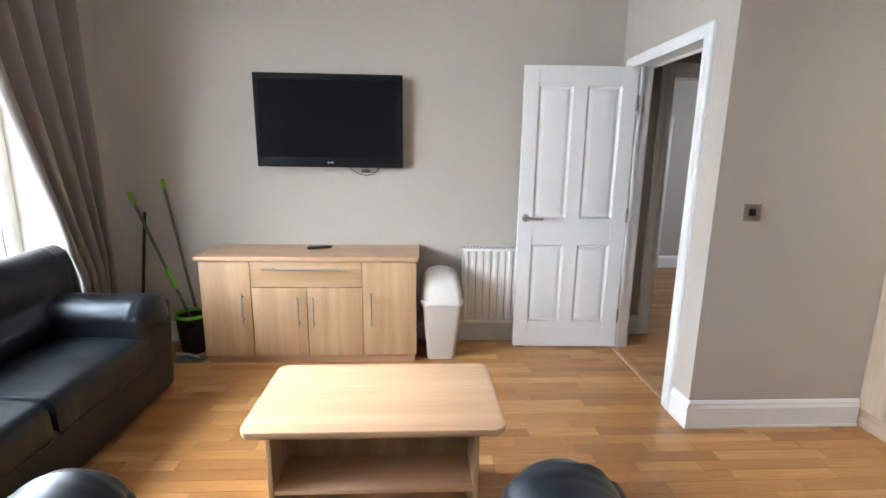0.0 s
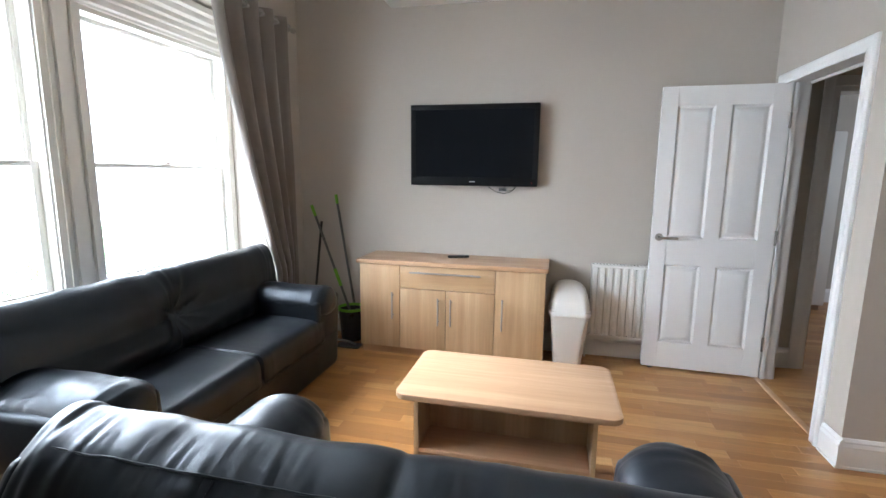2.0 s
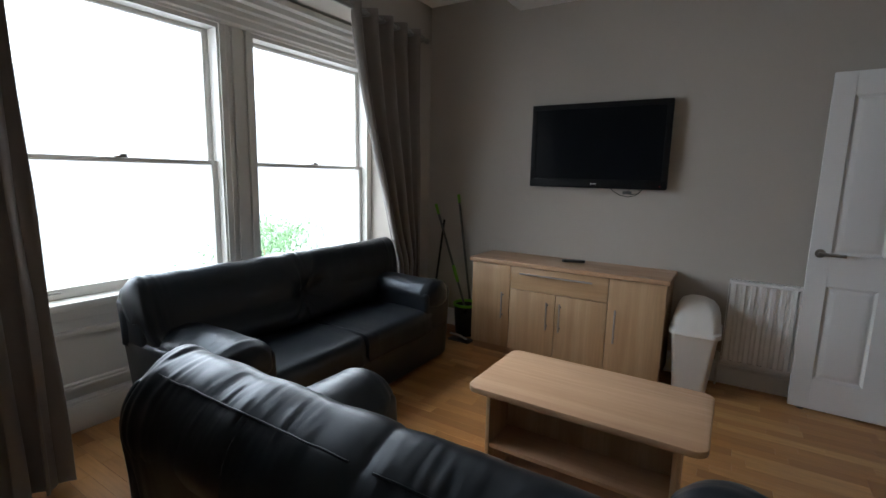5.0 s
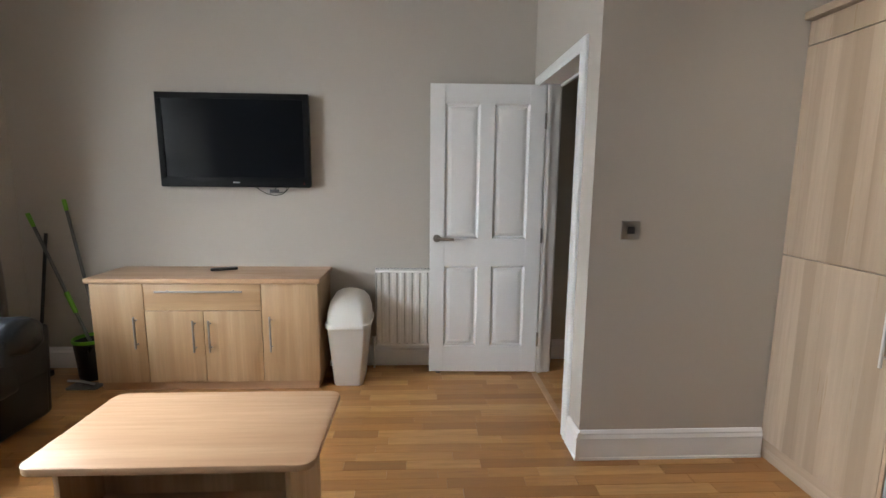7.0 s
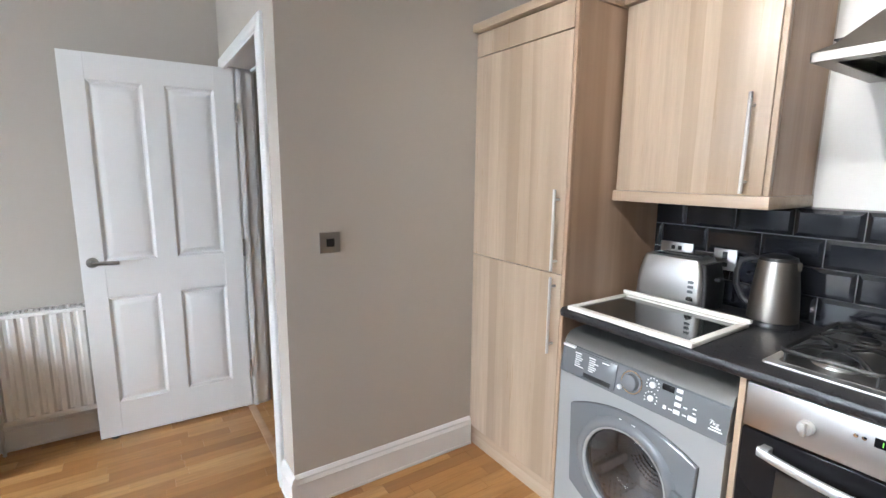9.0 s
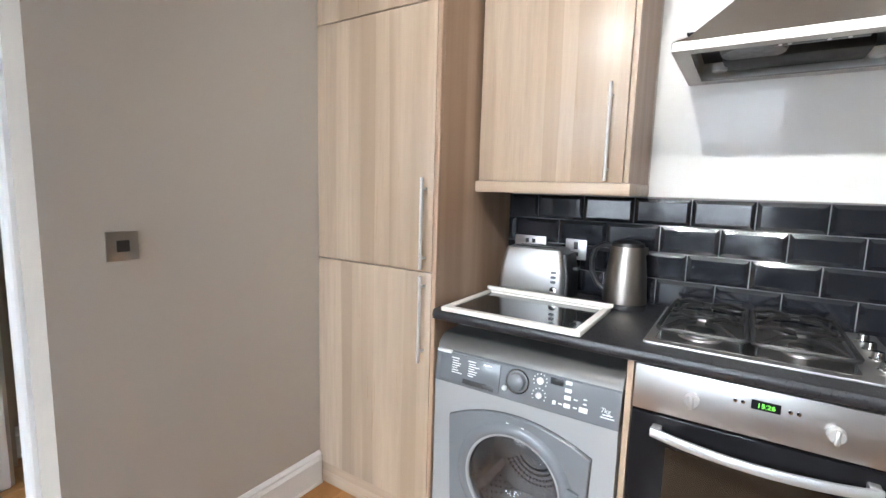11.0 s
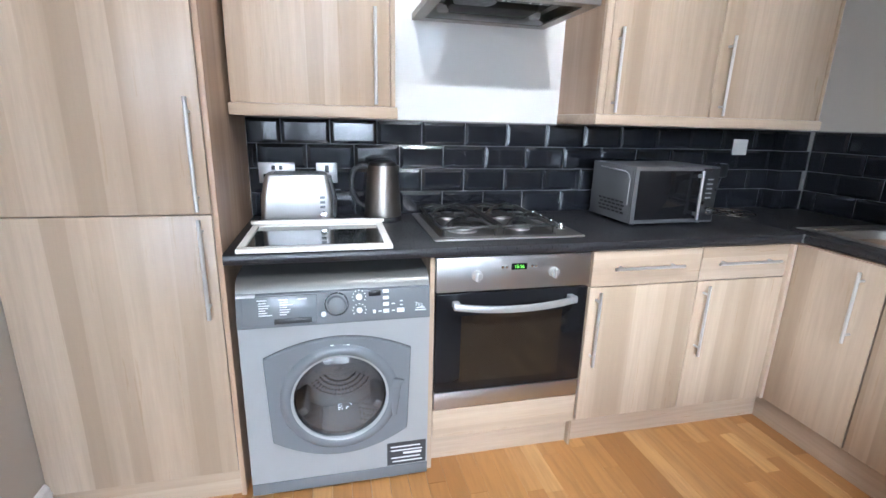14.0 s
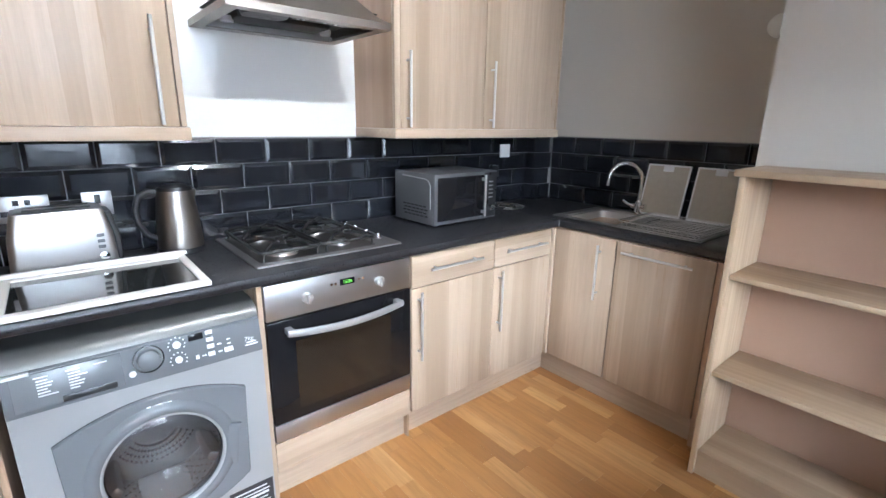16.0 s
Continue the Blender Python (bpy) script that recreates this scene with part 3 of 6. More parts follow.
# ---- sideboard ----
sb = thing("sideboard", "oak-effect sideboard with four doors and a drawer", "sideboard", (1.13, 4.39, 0))
part("carcass", box(0.435, 1.835, 4.205, 4.585, 0.055, 0.71, 0.001), OAK, sb)
part("plinth", box(0.447, 1.823, 4.213, 4.57, 0.0, 0.055), OAKX, sb)
tp = prism(rounded(0.413, 1.852, 4.172, 4.59, 0.006), 0.711, 0.742, None, 0.004)
part("top", tp, OAKX, sb, "oak-effect top")
for x0, x1, z0, z1, hs in ((0.437, 0.756, 0.06, 0.706, ((0.705, 0.295), (0.705, 0.50))), (0.760, 1.114, 0.06, 0.531, ((1.062, 0.27), (1.062, 0.475))),
                           (1.118, 1.477, 0.06, 0.531, ((1.158, 0.27), (1.158, 0.475))), (1.481, 1.833, 0.06, 0.706, ((1.537, 0.27), (1.537, 0.50)))):
    dr = part("door", box(x0, x1, 4.188, 4.204, z0, z1, 0.0015), OAK, sb)
    (xa, za), (xb, zb) = hs
    part("handle", bar_handle((xa, 4.188, za), (xb, 4.188, zb), (0, -1, 0)), PULL, dr, "metal bar handle")
dr = part("drawer", box(0.760, 1.477, 4.188, 4.204, 0.535, 0.706, 0.0015), OAKD, sb)
part("handle", bar_handle((0.845, 4.188, 0.662), (1.375, 4.188, 0.662), (0, -1, 0)), PULL, dr, "metal bar handle")
rc = thing("remote_control", "black remote control lying on the sideboard", "remote control", (1.16, 4.46, 0.743))
RM = Matrix.Translation((1.155, 4.45, 0.7425)) @ Euler((0, 0, radians(22))).to_matrix().to_4x4()
part("body", prism(rounded(-0.085, 0.085, -0.023, 0.023, 0.018), 0, 0.018, RM, 0.005), BLACK, rc)
kb = bmesh.new()
for i in range(6):
    for j in range(3):
        boxed(kb, -0.065 + i * 0.02, -0.055 + i * 0.02, -0.014 + j * 0.011, -0.008 + j * 0.011, 0.018, 0.0198)
bmesh.ops.transform(kb, matrix=RM, verts=kb.verts)
part("buttons", kb, GREYP, rc, "grey buttons")

# ---- coffee table ----
ct = thing("coffee_table", "oak-effect coffee table with an open shelf", "coffee table", (1.7, 2.89, 0))
part("tabletop", prism(rounded(1.25, 2.157, 2.632, 3.147, 0.05, 8), 0.462, 0.489, None, 0.006), OAKX, ct, "oak-effect top with rounded corners")
for x in (1.325, 2.051):
    part("side_panel", box(x, x + 0.018, 2.685, 3.095, 0.0, 0.461, 0.001), OAK, ct)
part("shelf", box(1.344, 2.050, 2.69, 3.09, 0.205, 0.223, 0.001), OAKX, ct)
part("back_panel", box(1.344, 2.050, 2.88, 2.898, 0.224, 0.461), OAK, ct)
part("bottom_panel", box(1.344, 2.050, 2.70, 3.08, 0.03, 0.048, 0.001), OAKX, ct)

# ---- waste bin ----
bn = thing("waste_bin", "white plastic swing-top kitchen bin", "bin", (2.01, 4.38, 0))


def loft(sections, r=0.03, n=5):
    """Rounded rectangles (cx, cy, width, depth, z) joined upward."""
    bm = bmesh.new()
    rings = []
    for cx, cy, wd_, dp, z in sections:
        rr = min(r, wd_ * 0.45, dp * 0.45)
        rings.append([bm.verts.new((x, y, z)) for x, y in rounded(cx - wd_ / 2, cx + wd_ / 2, cy - dp / 2, cy + dp / 2, rr, n)])
    m = len(rings[0])
    for a, b in zip(rings, rings[1:]):
        for k in range(m):
            bm.faces.new((a[k], a[(k + 1) % m], b[(k + 1) % m], b[k]))
    bm.faces.new(rings[0][::-1])
    bm.faces.new(rings[-1])
    bmesh.ops.recalc_face_normals(bm, faces=bm.faces)
    return bm


part("body", loft([(2.007, 4.37, 0.175, 0.22, 0.0), (2.007, 4.37, 0.185, 0.23, 0.008), (2.01, 4.37, 0.255, 0.27, 0.40), (2.01, 4.37, 0.262, 0.275, 0.405)]), PLASTW, bn)
lid = part("lid", loft([(2.01, 4.37, 0.272, 0.285, 0.398), (2.01, 4.37, 0.286, 0.296, 0.402), (2.01, 4.37, 0.286, 0.296, 0.428), (2.01, 4.37, 0.266, 0.282, 0.438), (2.01, 4.375, 0.256, 0.276, 0.50),
                        (2.008, 4.385, 0.228, 0.25, 0.555), (2.003, 4.40, 0.18, 0.20, 0.592), (2.0, 4.41, 0.11, 0.13, 0.612), (2.0, 4.41, 0.05, 0.06, 0.618)], 0.05, 7), PLASTW, bn, "domed white lid")
part("flap", loft([(2.01, 4.262, 0.19, 0.006, 0.448), (2.01, 4.268, 0.188, 0.006, 0.50), (2.008, 4.30, 0.165, 0.006, 0.55)], 0.002, 2), PLASTW, lid)

bn.scale = (1.04, 1.17, 1.0)

# ---- radiator ----
rd = thing("radiator", "white panel radiator fixed under the wall", "radiator", (2.58, 4.55, 0.17))
out = []
x = 2.175
while x < 2.94:
    out += [(x, 4.512), (x + 0.010, 4.501), (x + 0.030, 4.501), (x + 0.040, 4.512)]
    x += 0.054
out += [(2.985, 4.512), (2.985, 4.518), (2.175, 4.518)]
part("front_panel", prism(out, 0.195, 0.712), RADW, rd)
part("top_band", box(2.17, 2.99, 4.503, 4.519, 0.712, 0.732, 0.003), RADW, rd)
part("bottom_band", box(2.17, 2.99, 4.503, 4.519, 0.168, 0.195, 0.003), RADW, rd)
part("end_panel", box(2.166, 2.170, 4.505, 4.575, 0.175, 0.735, 0.001), RADW, rd)
gr = bmesh.new()
for k in range(34):
    boxed(gr, 2.175 + k * 0.024, 2.187 + k * 0.024, 4.521, 4.572, 0.729, 0.735)
boxed(gr, 2.17, 2.99, 4.5725, 4.576, 0.72, 0.735)
part("top_grille", gr, RADW, rd)
part("rear_panel", box(2.175, 2.985, 4.565, 4.572, 0.19, 0.72), RADW, rd)
for bx in (2.30, 2.85):
    part("bracket", box(bx, bx + 0.03, 4.573, 4.599, 0.2, 0.7), RADW, rd)
vp = rod(bmesh.new(), (2.15, 4.54, 0.0), (2.15, 4.54, 0.20), 0.0075, 12)
rod(vp, (2.15, 4.54, 0.2), (2.175, 4.54, 0.2), 0.007, 12)
rod(vp, (2.15, 4.54, 0.17), (2.15, 4.54, 0.235), 0.014, 14)
part("valve", vp, RADW, rd, "white valve and pipe")

# ---- cleaning things in the corner ----
bk = thing("mop_bucket", "black plastic mop bucket with a green rim", "bucket", (0.25, 4.42, 0))
part("bucket", lathe([(0.0, 0.0), (0.082, 0.0), (0.088, 0.01), (0.108, 0.275), (0.104, 0.275), (0.085, 0.012), (0.0, 0.012)], 28, Matrix.Translation((0.255, 4.425, 0))), BLACK, bk)
part("rim", lathe([(0.103, 0.262), (0.112, 0.262), (0.114, 0.272), (0.112, 0.284), (0.104, 0.284), (0.103, 0.262)], 28, Matrix.Translation((0.255, 4.425, 0))), GREEN, bk, "bright green rim")


def pole(name, label, a, b, mats, greens):
    """A long handle; greens: stretches (from, to, radius) along it in green."""
    e = thing(name, label, name.replace("_", " "), b)
    a, b = Vector(a), Vector(b)
    part("shaft", rod(bmesh.new(), a, b, 0.0105, 14), mats, e)
    for f0, f1, r in greens:
        part("grip", rod(bmesh.new(), a.lerp(b, f0), a.lerp(b, f1), r, 14, r * 0.92), GREEN, e, "green plastic sleeve")
    return e


mp = pole("mop", "grey mop handle with green sleeves standing in the bucket", (-0.125, 4.50, 1.11), (0.285, 4.44, 0.10), GREYP, ((-0.004, 0.085, 0.0135), (0.52, 0.66, 0.015)))
part("mop_head", lathe([(0.0, 0.0), (0.05, 0.0), (0.06, 0.02), (0.03, 0.07), (0.014, 0.10), (0.0, 0.10)], 18, Matrix.Translation((0.272, 4.44, 0.013))), GREYP, mp)
br = pole("broom", "dark broom handle with a green tip leaning on the wall", (0.062, 4.575, 1.20), (0.27, 4.535, 0.02), GREYP, ((-0.004, 0.06, 0.0135),))
part("broom_head", box(0.13, 0.40, 4.545, 4.575, 0.003, 0.05, 0.008), BLACK, br)
b2 = pole("brush", "black brush handle leaning in the corner", (-0.07, 4.56, 0.975), (-0.12, 4.43, 0.02), BLACK, ())
part("brush_head", box(-0.20, -0.04, 4.40, 4.46, 0.0, 0.04, 0.008), BLACK, b2)
dp_ = thing("dustpan", "grey dustpan lying on the floor by the bucket", "dustpan", (0.30, 4.27, 0))
part("pan", prism(rounded(0.20, 0.40, 4.21, 4.31, 0.02), 0.0, 0.012, None, 0.003), GREYP, dp_)
part("handle", tube([(0.36, 4.26, 0.02), (0.30, 4.24, 0.05), (0.22, 4.225, 0.06)], 0.009, 10), SILVER, dp_)


# ---- sofas ----
def pad(profile, length, endr, seed, wrinkle=0.004, steps=40, tuck=None, smooth_ends=2.2, notch=0.0, pucker=None, narrow=None):
    """An upholstered roll: a closed (y, z) outline swept along x, rounded at the ends, with creases."""
    bm = bmesh.new()
    cy = sum(p[0] for p in profile) / len(profile)
    cz = sum(p[1] for p in profile) / len(profile)
    rings = []
    for i in range(steps + 1):
        s = -1 + 2 * i / steps
        u = math.copysign(1 - (1 - abs(s)) ** 1.35, s) * length / 2
        over = max(0.0, abs(u) - (length / 2 - endr)) / endr
        k = max(0.0, 1 - over ** smooth_ends) ** (1 / smooth_ends)
        k = 0.05 + 0.95 * k
        k -= notch / 0.2 * (math.exp(-(u / 0.012) ** 2) + 0.5 * math.exp(-(u / 0.05) ** 2))
        ring = []
        for j, (y, z) in enumerate(profile):
            n1 = noise.noise(Vector((u * 9 + seed, y * 4, z * 4)))
            near = math.exp(-((length / 2 - abs(u)) / 0.11) ** 2)
            n2 = noise.noise(Vector((u * 40 + seed * 3, y * 7 + 3, z * 5)))
            dd = wrinkle * (0.7 * n1 + 1.7 * near * n2)
            if pucker:
                py, pz, pr_, pa = pucker
                g = math.exp(-((y - py) ** 2 + (z - pz) ** 2) / pr_ ** 2)
                slant = 2.5 * noise.noise(Vector((u * 3, seed, 2.0)))
                dd += pa * g * (noise.noise(Vector((u * 30 + slant * 9 * (y + z), (y + z) * 5, seed))) + 0.8 * noise.noise(Vector((u * 66 + slant * 22 * z, (y + z) * 11, seed + 5.0))))
            yy, zz = y - cy, z - cz
            ln = math.hypot(yy, zz) or 1
            yy, zz = yy * k + yy / ln * dd, zz * k + zz / ln * dd
            if tuck:
                tu, tz, tr, td = tuck
                f = math.exp(-((u - tu) ** 2 + (z - tz) ** 2) / tr ** 2)
                if yy > 0:
                    ang = math.atan2(z - tz, u - tu)
                    far = math.exp(-((u - tu) ** 2 + (z - tz) ** 2) / (2.4 * tr) ** 2)
                    yy -= td * f + 0.013 * far * max(0.0, math.sin(9 * ang + seed)) ** 2
            uu = u
            if narrow:
                uu = u * (1 - narrow[1] * max(0.0, narrow[0] - z))
            ring.append(bm.verts.new((uu, cy + yy, cz + zz)))
        rings.append(ring)
    n = len(profile)
    for a, b in zip(rings, rings[1:]):
        for j in range(n):
            bm.faces.new((a[j], a[(j + 1) % n], b[(j + 1) % n], b[j]))
    bm.faces.new(rings[0][::-1])
    bm.faces.new(rings[-1])
    bmesh.ops.recalc_face_normals(bm, faces=bm.faces)
    return bm


def spline(points, per=4):
    """A smooth closed outline through the points."""
    out_, n = [], len(points)
    for i in range(n):
        p0, p1, p2, p3 = (Vector(points[(i + k - 1) % n]) for k in range(4))
        for k in range(per):
            t = k / per
            out_.append(tuple(0.5 * ((2 * p1) + (p2 - p0) * t + (2 * p0 - 5 * p1 + 4 * p2 - p3) * t * t + (3 * p1 - p0 - 3 * p2 + p3) * t ** 3)))
    return out_


def sofa(length, depth, label, seed):
    """Two-cushion leather sofa, back towards -y, facing +y, centred on its base; the ends slope in towards the floor."""
    e = thing("sofa", label, "sofa")
    h = depth / 2
    inner = length / 2 - 0.27
    slope = 0.19 / length

    def tapered(bm):
        for v in bm.verts:
            v.co.x *= 1 - slope * max(0.0, 0.80 - v.co.z)
        return bm

    part("base", tapered(box(-length / 2 + 0.03, length / 2 - 0.03, -h + 0.03, h - 0.012, 0.035, 0.29, 0.02, 3)), LEATHER, e)
    for sx in (-1, 1):
        for sy in (-1, 1):
            part("foot", rod(bmesh.new(), (sx * (length / 2 - 0.16), sy * (h - 0.12), 0), (sx * (length / 2 - 0.16), sy * (h - 0.12), 0.036), 0.025, 14), BLACK, e, "black plastic foot")
    outline = spline([(-h + 0.03, 0.05), (-h + 0.014, 0.35), (-h + 0.0, 0.60), (-h - 0.004, 0.70), (-h + 0.016, 0.762), (-h + 0.06, 0.80), (-h + 0.12, 0.74), (-h + 0.16, 0.40), (-h + 0.16, 0.05)])
    part("back_panel", pad(outline, length - 0.01, 0.035, seed + 9, 0.006, 200, None, 3.0, 0.0, (-h + 0.0, 0.74, 0.13, 0.0026), (0.80, slope)), LEATHER, e)
    # the backrest: a roll over the top, a bulge and a lumbar roll, halved at the middle
    bo = spline([(-h + 0.06, 0.50), (-h + 0.005, 0.62), (-h - 0.006, 0.70), (-h + 0.02, 0.775), (-h + 0.08, 0.832), (-h + 0.165, 0.862), (-h + 0.222, 0.842), (-h + 0.264, 0.775), (-h + 0.286, 0.69),
                 (-h + 0.293, 0.615), (-h + 0.312, 0.575), (-h + 0.343, 0.51), (-h + 0.32, 0.43), (-h + 0.22, 0.39), (-h + 0.10, 0.40)])
    bk_ = part("backrest", pad(bo, length, 0.06, seed, 0.008, 260, (0.0, 0.60, 0.10, 0.045), 2.8, 0.0035, (-h + 0.075, 0.828, 0.10, 0.0032), (0.80, slope)), LEATHER, e)
    for sx in (-1, 1):
        sm = []
        for k in range(30):
            u = sx * (0.03 + (length / 2 - 0.12) * k / 29)
            sm.append((u, -h + 0.071 + 0.003 * noise.noise(Vector((u * 12, seed, 0))), 0.830 + 0.003 * noise.noise(Vector((u * 15, seed, 4)))))
        part("seam", tube(sm, 0.0025, 6), LEATHER, bk_, "raised seam")
        # a short stitched joint down the rear of the back
        u = sx * length * 0.2
        part("seam", tube([(u, -h + 0.066, 0.826), (u - 0.004, -h + 0.028, 0.792), (u - 0.006, -h + 0.004, 0.742), (u - 0.006, -h - 0.006, 0.69), (u - 0.004, -h - 0.001, 0.62)], 0.0022, 6), LEATHER, bk_, "stitched seam")
        so = spline([(-h + 0.20, 0.30), (-h + 0.20, 0.41), (-h + 0.30, 0.43), (0.10, 0.435), (h - 0.10, 0.428), (h - 0.03, 0.415), (h - 0.006, 0.375), (h - 0.004, 0.31), (h - 0.008, 0.26), (h - 0.06, 0.25), (0.0, 0.25), (-h + 0.18, 0.26)])
        c = pad(so, inner, 0.022, seed + 3 + sx, 0.0035, 40, None, 3.0)
        bmesh.ops.translate(c, vec=(sx * inner / 2, 0, 0), verts=c.verts)
        part("seat", c, LEATHER, e)
        # the arm: a sloping side panel, flush with the back, under a fat pillow
        xo, xi = sx * (length / 2 + 0.003), sx * (length / 2 - 0.33)
        xa, xb = sx * (length / 2 - 0.10), sx * (length / 2 + 0.001)
        part("end_panel", tapered(box(min(xa, xb), max(xa, xb), -h + 0.004, -h + 0.235, 0.04, 0.74, 0.028, 3)), LEATHER, e)
        arm = part("armrest", tapered(box(min(xo, xi), max(xo, xi), -h + 0.012, h - 0.015, 0.03, 0.545, 0.03, 3)), LEATHER, e)
        ro = spline([(-0.135, 0.43), (-0.152, 0.49), (-0.143, 0.548), (-0.085, 0.600), (0.0, 0.618), (0.085, 0.600), (0.143, 0.548), (0.152, 0.49), (0.135, 0.43), (0.0, 0.40)])
        c = pad(ro, depth - 0.08, 0.10, seed + 5 + sx, 0.008, 64, None, 2.3, 0.0, (-0.13 * sx, 0.56, 0.09, 0.0045))
        bmesh.ops.transform(c, matrix=Matrix.Translation((sx * (length / 2 - 0.195), 0.055, 0)) @ Euler((0, 0, radians(90))).to_matrix().to_4x4(), verts=c.verts)
        ap = part("arm_pad", c, LEATHER, arm)
        sm = [(sx * (length / 2 - 0.045 + 0.003 * noise.noise(Vector((k * 0.9, seed, sx)))), -h + 0.14 + (depth - 0.25) * k / 20, 0.505 + 0.004 * noise.noise(Vector((k * 0.7, seed, 3)))) for k in range(21)]
        part("seam", tube(sm, 0.0022, 6), LEATHER, ap, "stitched seam")
    return e


s1 = sofa(1.95, 0.80, "black leather three-seater sofa below the windows", 2.0)
s1.matrix_basis = pose(0.005, 2.98, 0, 0, 0, -90)
s2 = sofa(1.64, 0.83, "black leather two-seater sofa seen from behind", 7.0)
s2.matrix_basis = pose(1.605, 1.925, 0, 0, 0, 0)

# ---- round table behind the sofa ----
rt = thing("round_table", "round pale wood dining table", "table", (0.2, 0.95, 0))
part("tabletop", lathe([(0.0, 0.722), (0.445, 0.722), (0.458, 0.728), (0.46, 0.737), (0.455, 0.747), (0.0, 0.75)], 64, Matrix.Translation((0.2, 0.95, 0))), BCASE, rt)
part("column", lathe([(0.0, 0.03), (0.05, 0.03), (0.04, 0.1), (0.04, 0.70), (0.09, 0.722), (0.0, 0.722)], 24, Matrix.Translation((0.2, 0.95, 0))), BCASE, rt)
part("foot", lathe([(0.0, 0.0), (0.26, 0.0), (0.26, 0.012), (0.06, 0.04), (0.0, 0.04)], 40, Matrix.Translation((0.2, 0.95, 0))), BCASE, rt)

# ---- windows in the recess ----
win = thing("window_1", "pair of tall white-painted sash windows over panelling", "window", (XG, 2.92, 0.66), kind="structure")
GY = [(1.68, 2.80), (3.06, 4.18)]
fx0, fx1 = -0.80, XG
cs = bmesh.new()
boxed(cs, fx0, fx1, 1.60, 1.68, 0.66, 2.52)
boxed(cs, fx0, fx1, 2.80, 3.06, 0.66, 2.52)
boxed(cs, fx0, fx1, 4.18, 4.24, 0.66, 2.52)
for y0, y1 in GY:
    boxed(cs, fx0, fx1, y0, y1, 2.235, 2.52)
part("window_casing", cs, SASH, win)
HEAD = [(0, 2.26), (0.014, 2.262), (0.018, 2.275), (0.030, 2.285), (0.034, 2.32), (0.046, 2.33), (0.05, 2.36), (0.066, 2.372), (0.07, 2.40), (0.092, 2.415), (0.10, 2.45), (0.125, 2.462), (0.13, 2.50), (0, 2.50)]
part("head_moulding", moulding(bmesh.new(), HEAD, (XG, 1.61), (XG, 4.23), (1, 0)), SASH, win, "deep moulded window head", 25)
for y0, y1 in ((2.80, 3.06),):
    c = (y0 + y1) / 2
    m = bmesh.new()
    for a, b, o in ((y0 + 0.012, y0 + 0.05, 0.014), (y0 + 0.05, y0 + 0.066, 0.022), (c - 0.035, c + 0.035, 0.02), (y1 - 0.066, y1 - 0.05, 0.022), (y1 - 0.05, y1 - 0.012, 0.014)):
        if b > a:
            boxed(m, XG, XG + o, max(a, 1.605), min(b, 4.235), 0.68, 2.26)
    part("mullion_moulding", m, SASH, win, "", 25)
for y0, y1 in GY:
    for z0, z1, x, nm in ((0.70, 1.428, -0.735, "lower_sash"), (1.40, 2.235, -0.775, "upper_sash")):
        f = bmesh.new()
        b0 = 0.055 if nm == "lower_sash" else 0.03
        boxed(f, x - 0.018, x + 0.018, y0, y0 + 0.036, z0, z1, 0.004)
        boxed(f, x - 0.018, x + 0.018, y1 - 0.036, y1, z0, z1, 0.004)
        boxed(f, x - 0.018, x + 0.018, y0 + 0.036, y1 - 0.036, z0, z0 + b0, 0.004)
        boxed(f, x - 0.018, x + 0.018, y0 + 0.036, y1 - 0.036, z1 - 0.026, z1, 0.004)
        s = part(nm, f, SASH, win)
        g = part("pane", box(x - 0.003, x + 0.003, y0 + 0.034, y1 - 0.034, z0 + b0 - 0.004, z1 - 0.024), GLASS, s, "clear glass pane")
        g.visible_shadow = False
    part("parting_bead", boxed(box(-0.757, -0.753, y0, y0 + 0.02, 0.70, 2.235), -0.757, -0.753, y1 - 0.02, y1, 0.70, 2.235), SASH, win)
    part("catch", boxed(box(-0.73, -0.70, (y0 + y1) / 2 - 0.03, (y0 + y1) / 2 + 0.03, 1.428, 1.436, 0.002), -0.72, -0.71, (y0 + y1) / 2 - 0.005, (y0 + y1) / 2 + 0.03, 1.436, 1.448, 0.002), NICKEL, win, "metal sash catch")
    for q in (0.18, 0.82):
        yy = y0 + (y1 - y0) * q
        part("sash_lift", tube([(-0.717, yy - 0.03, 0.735), (-0.70, yy - 0.015, 0.738), (-0.70, yy + 0.015, 0.738), (-0.717, yy + 0.03, 0.735)], 0.005, 8), NICKEL, win, "metal sash lift")
part("window_sill", prism(rounded(-0.78, -0.60, 1.61, 4.23, 0.008), 0.662, 0.70, None, 0.006), SASH, win)
pn = box(-0.80, -0.70, 1.60, 4.24, -0.1, 0.66)
for z0, z1, o in ((0.0, 0.15, 0.045), (0.15, 0.165, 0.035), (0.22, 0.24, 0.028), (0.24, 0.255, 0.02), (0.50, 0.515, 0.02), (0.515, 0.535, 0.03), (0.60, 0.66, 0.04)):
    boxed(pn, -0.70, -0.70 + o + 0.01, 1.60, 4.24, z0, z1, 0.003)
part("panelling", pn, SASH, win, "painted panelling under the sill", 25)

# outside: a hazy bright distance and a tree crown below the window
bd = bmesh.new()
bmesh.ops.create_grid(bd, x_segments=1, y_segments=1, size=1)
bmesh.ops.transform(bd, matrix=Matrix.Translation((-60, 5, 0)) @ Euler((0, radians(90), 0)).to_matrix().to_4x4() @ Matrix.Diagonal((60, 140, 1, 1)), verts=bd.verts)
tagged(part("backdrop", bd, HAZE, None, "", 0), "bright white overcast haze", "sky", kind="structure")


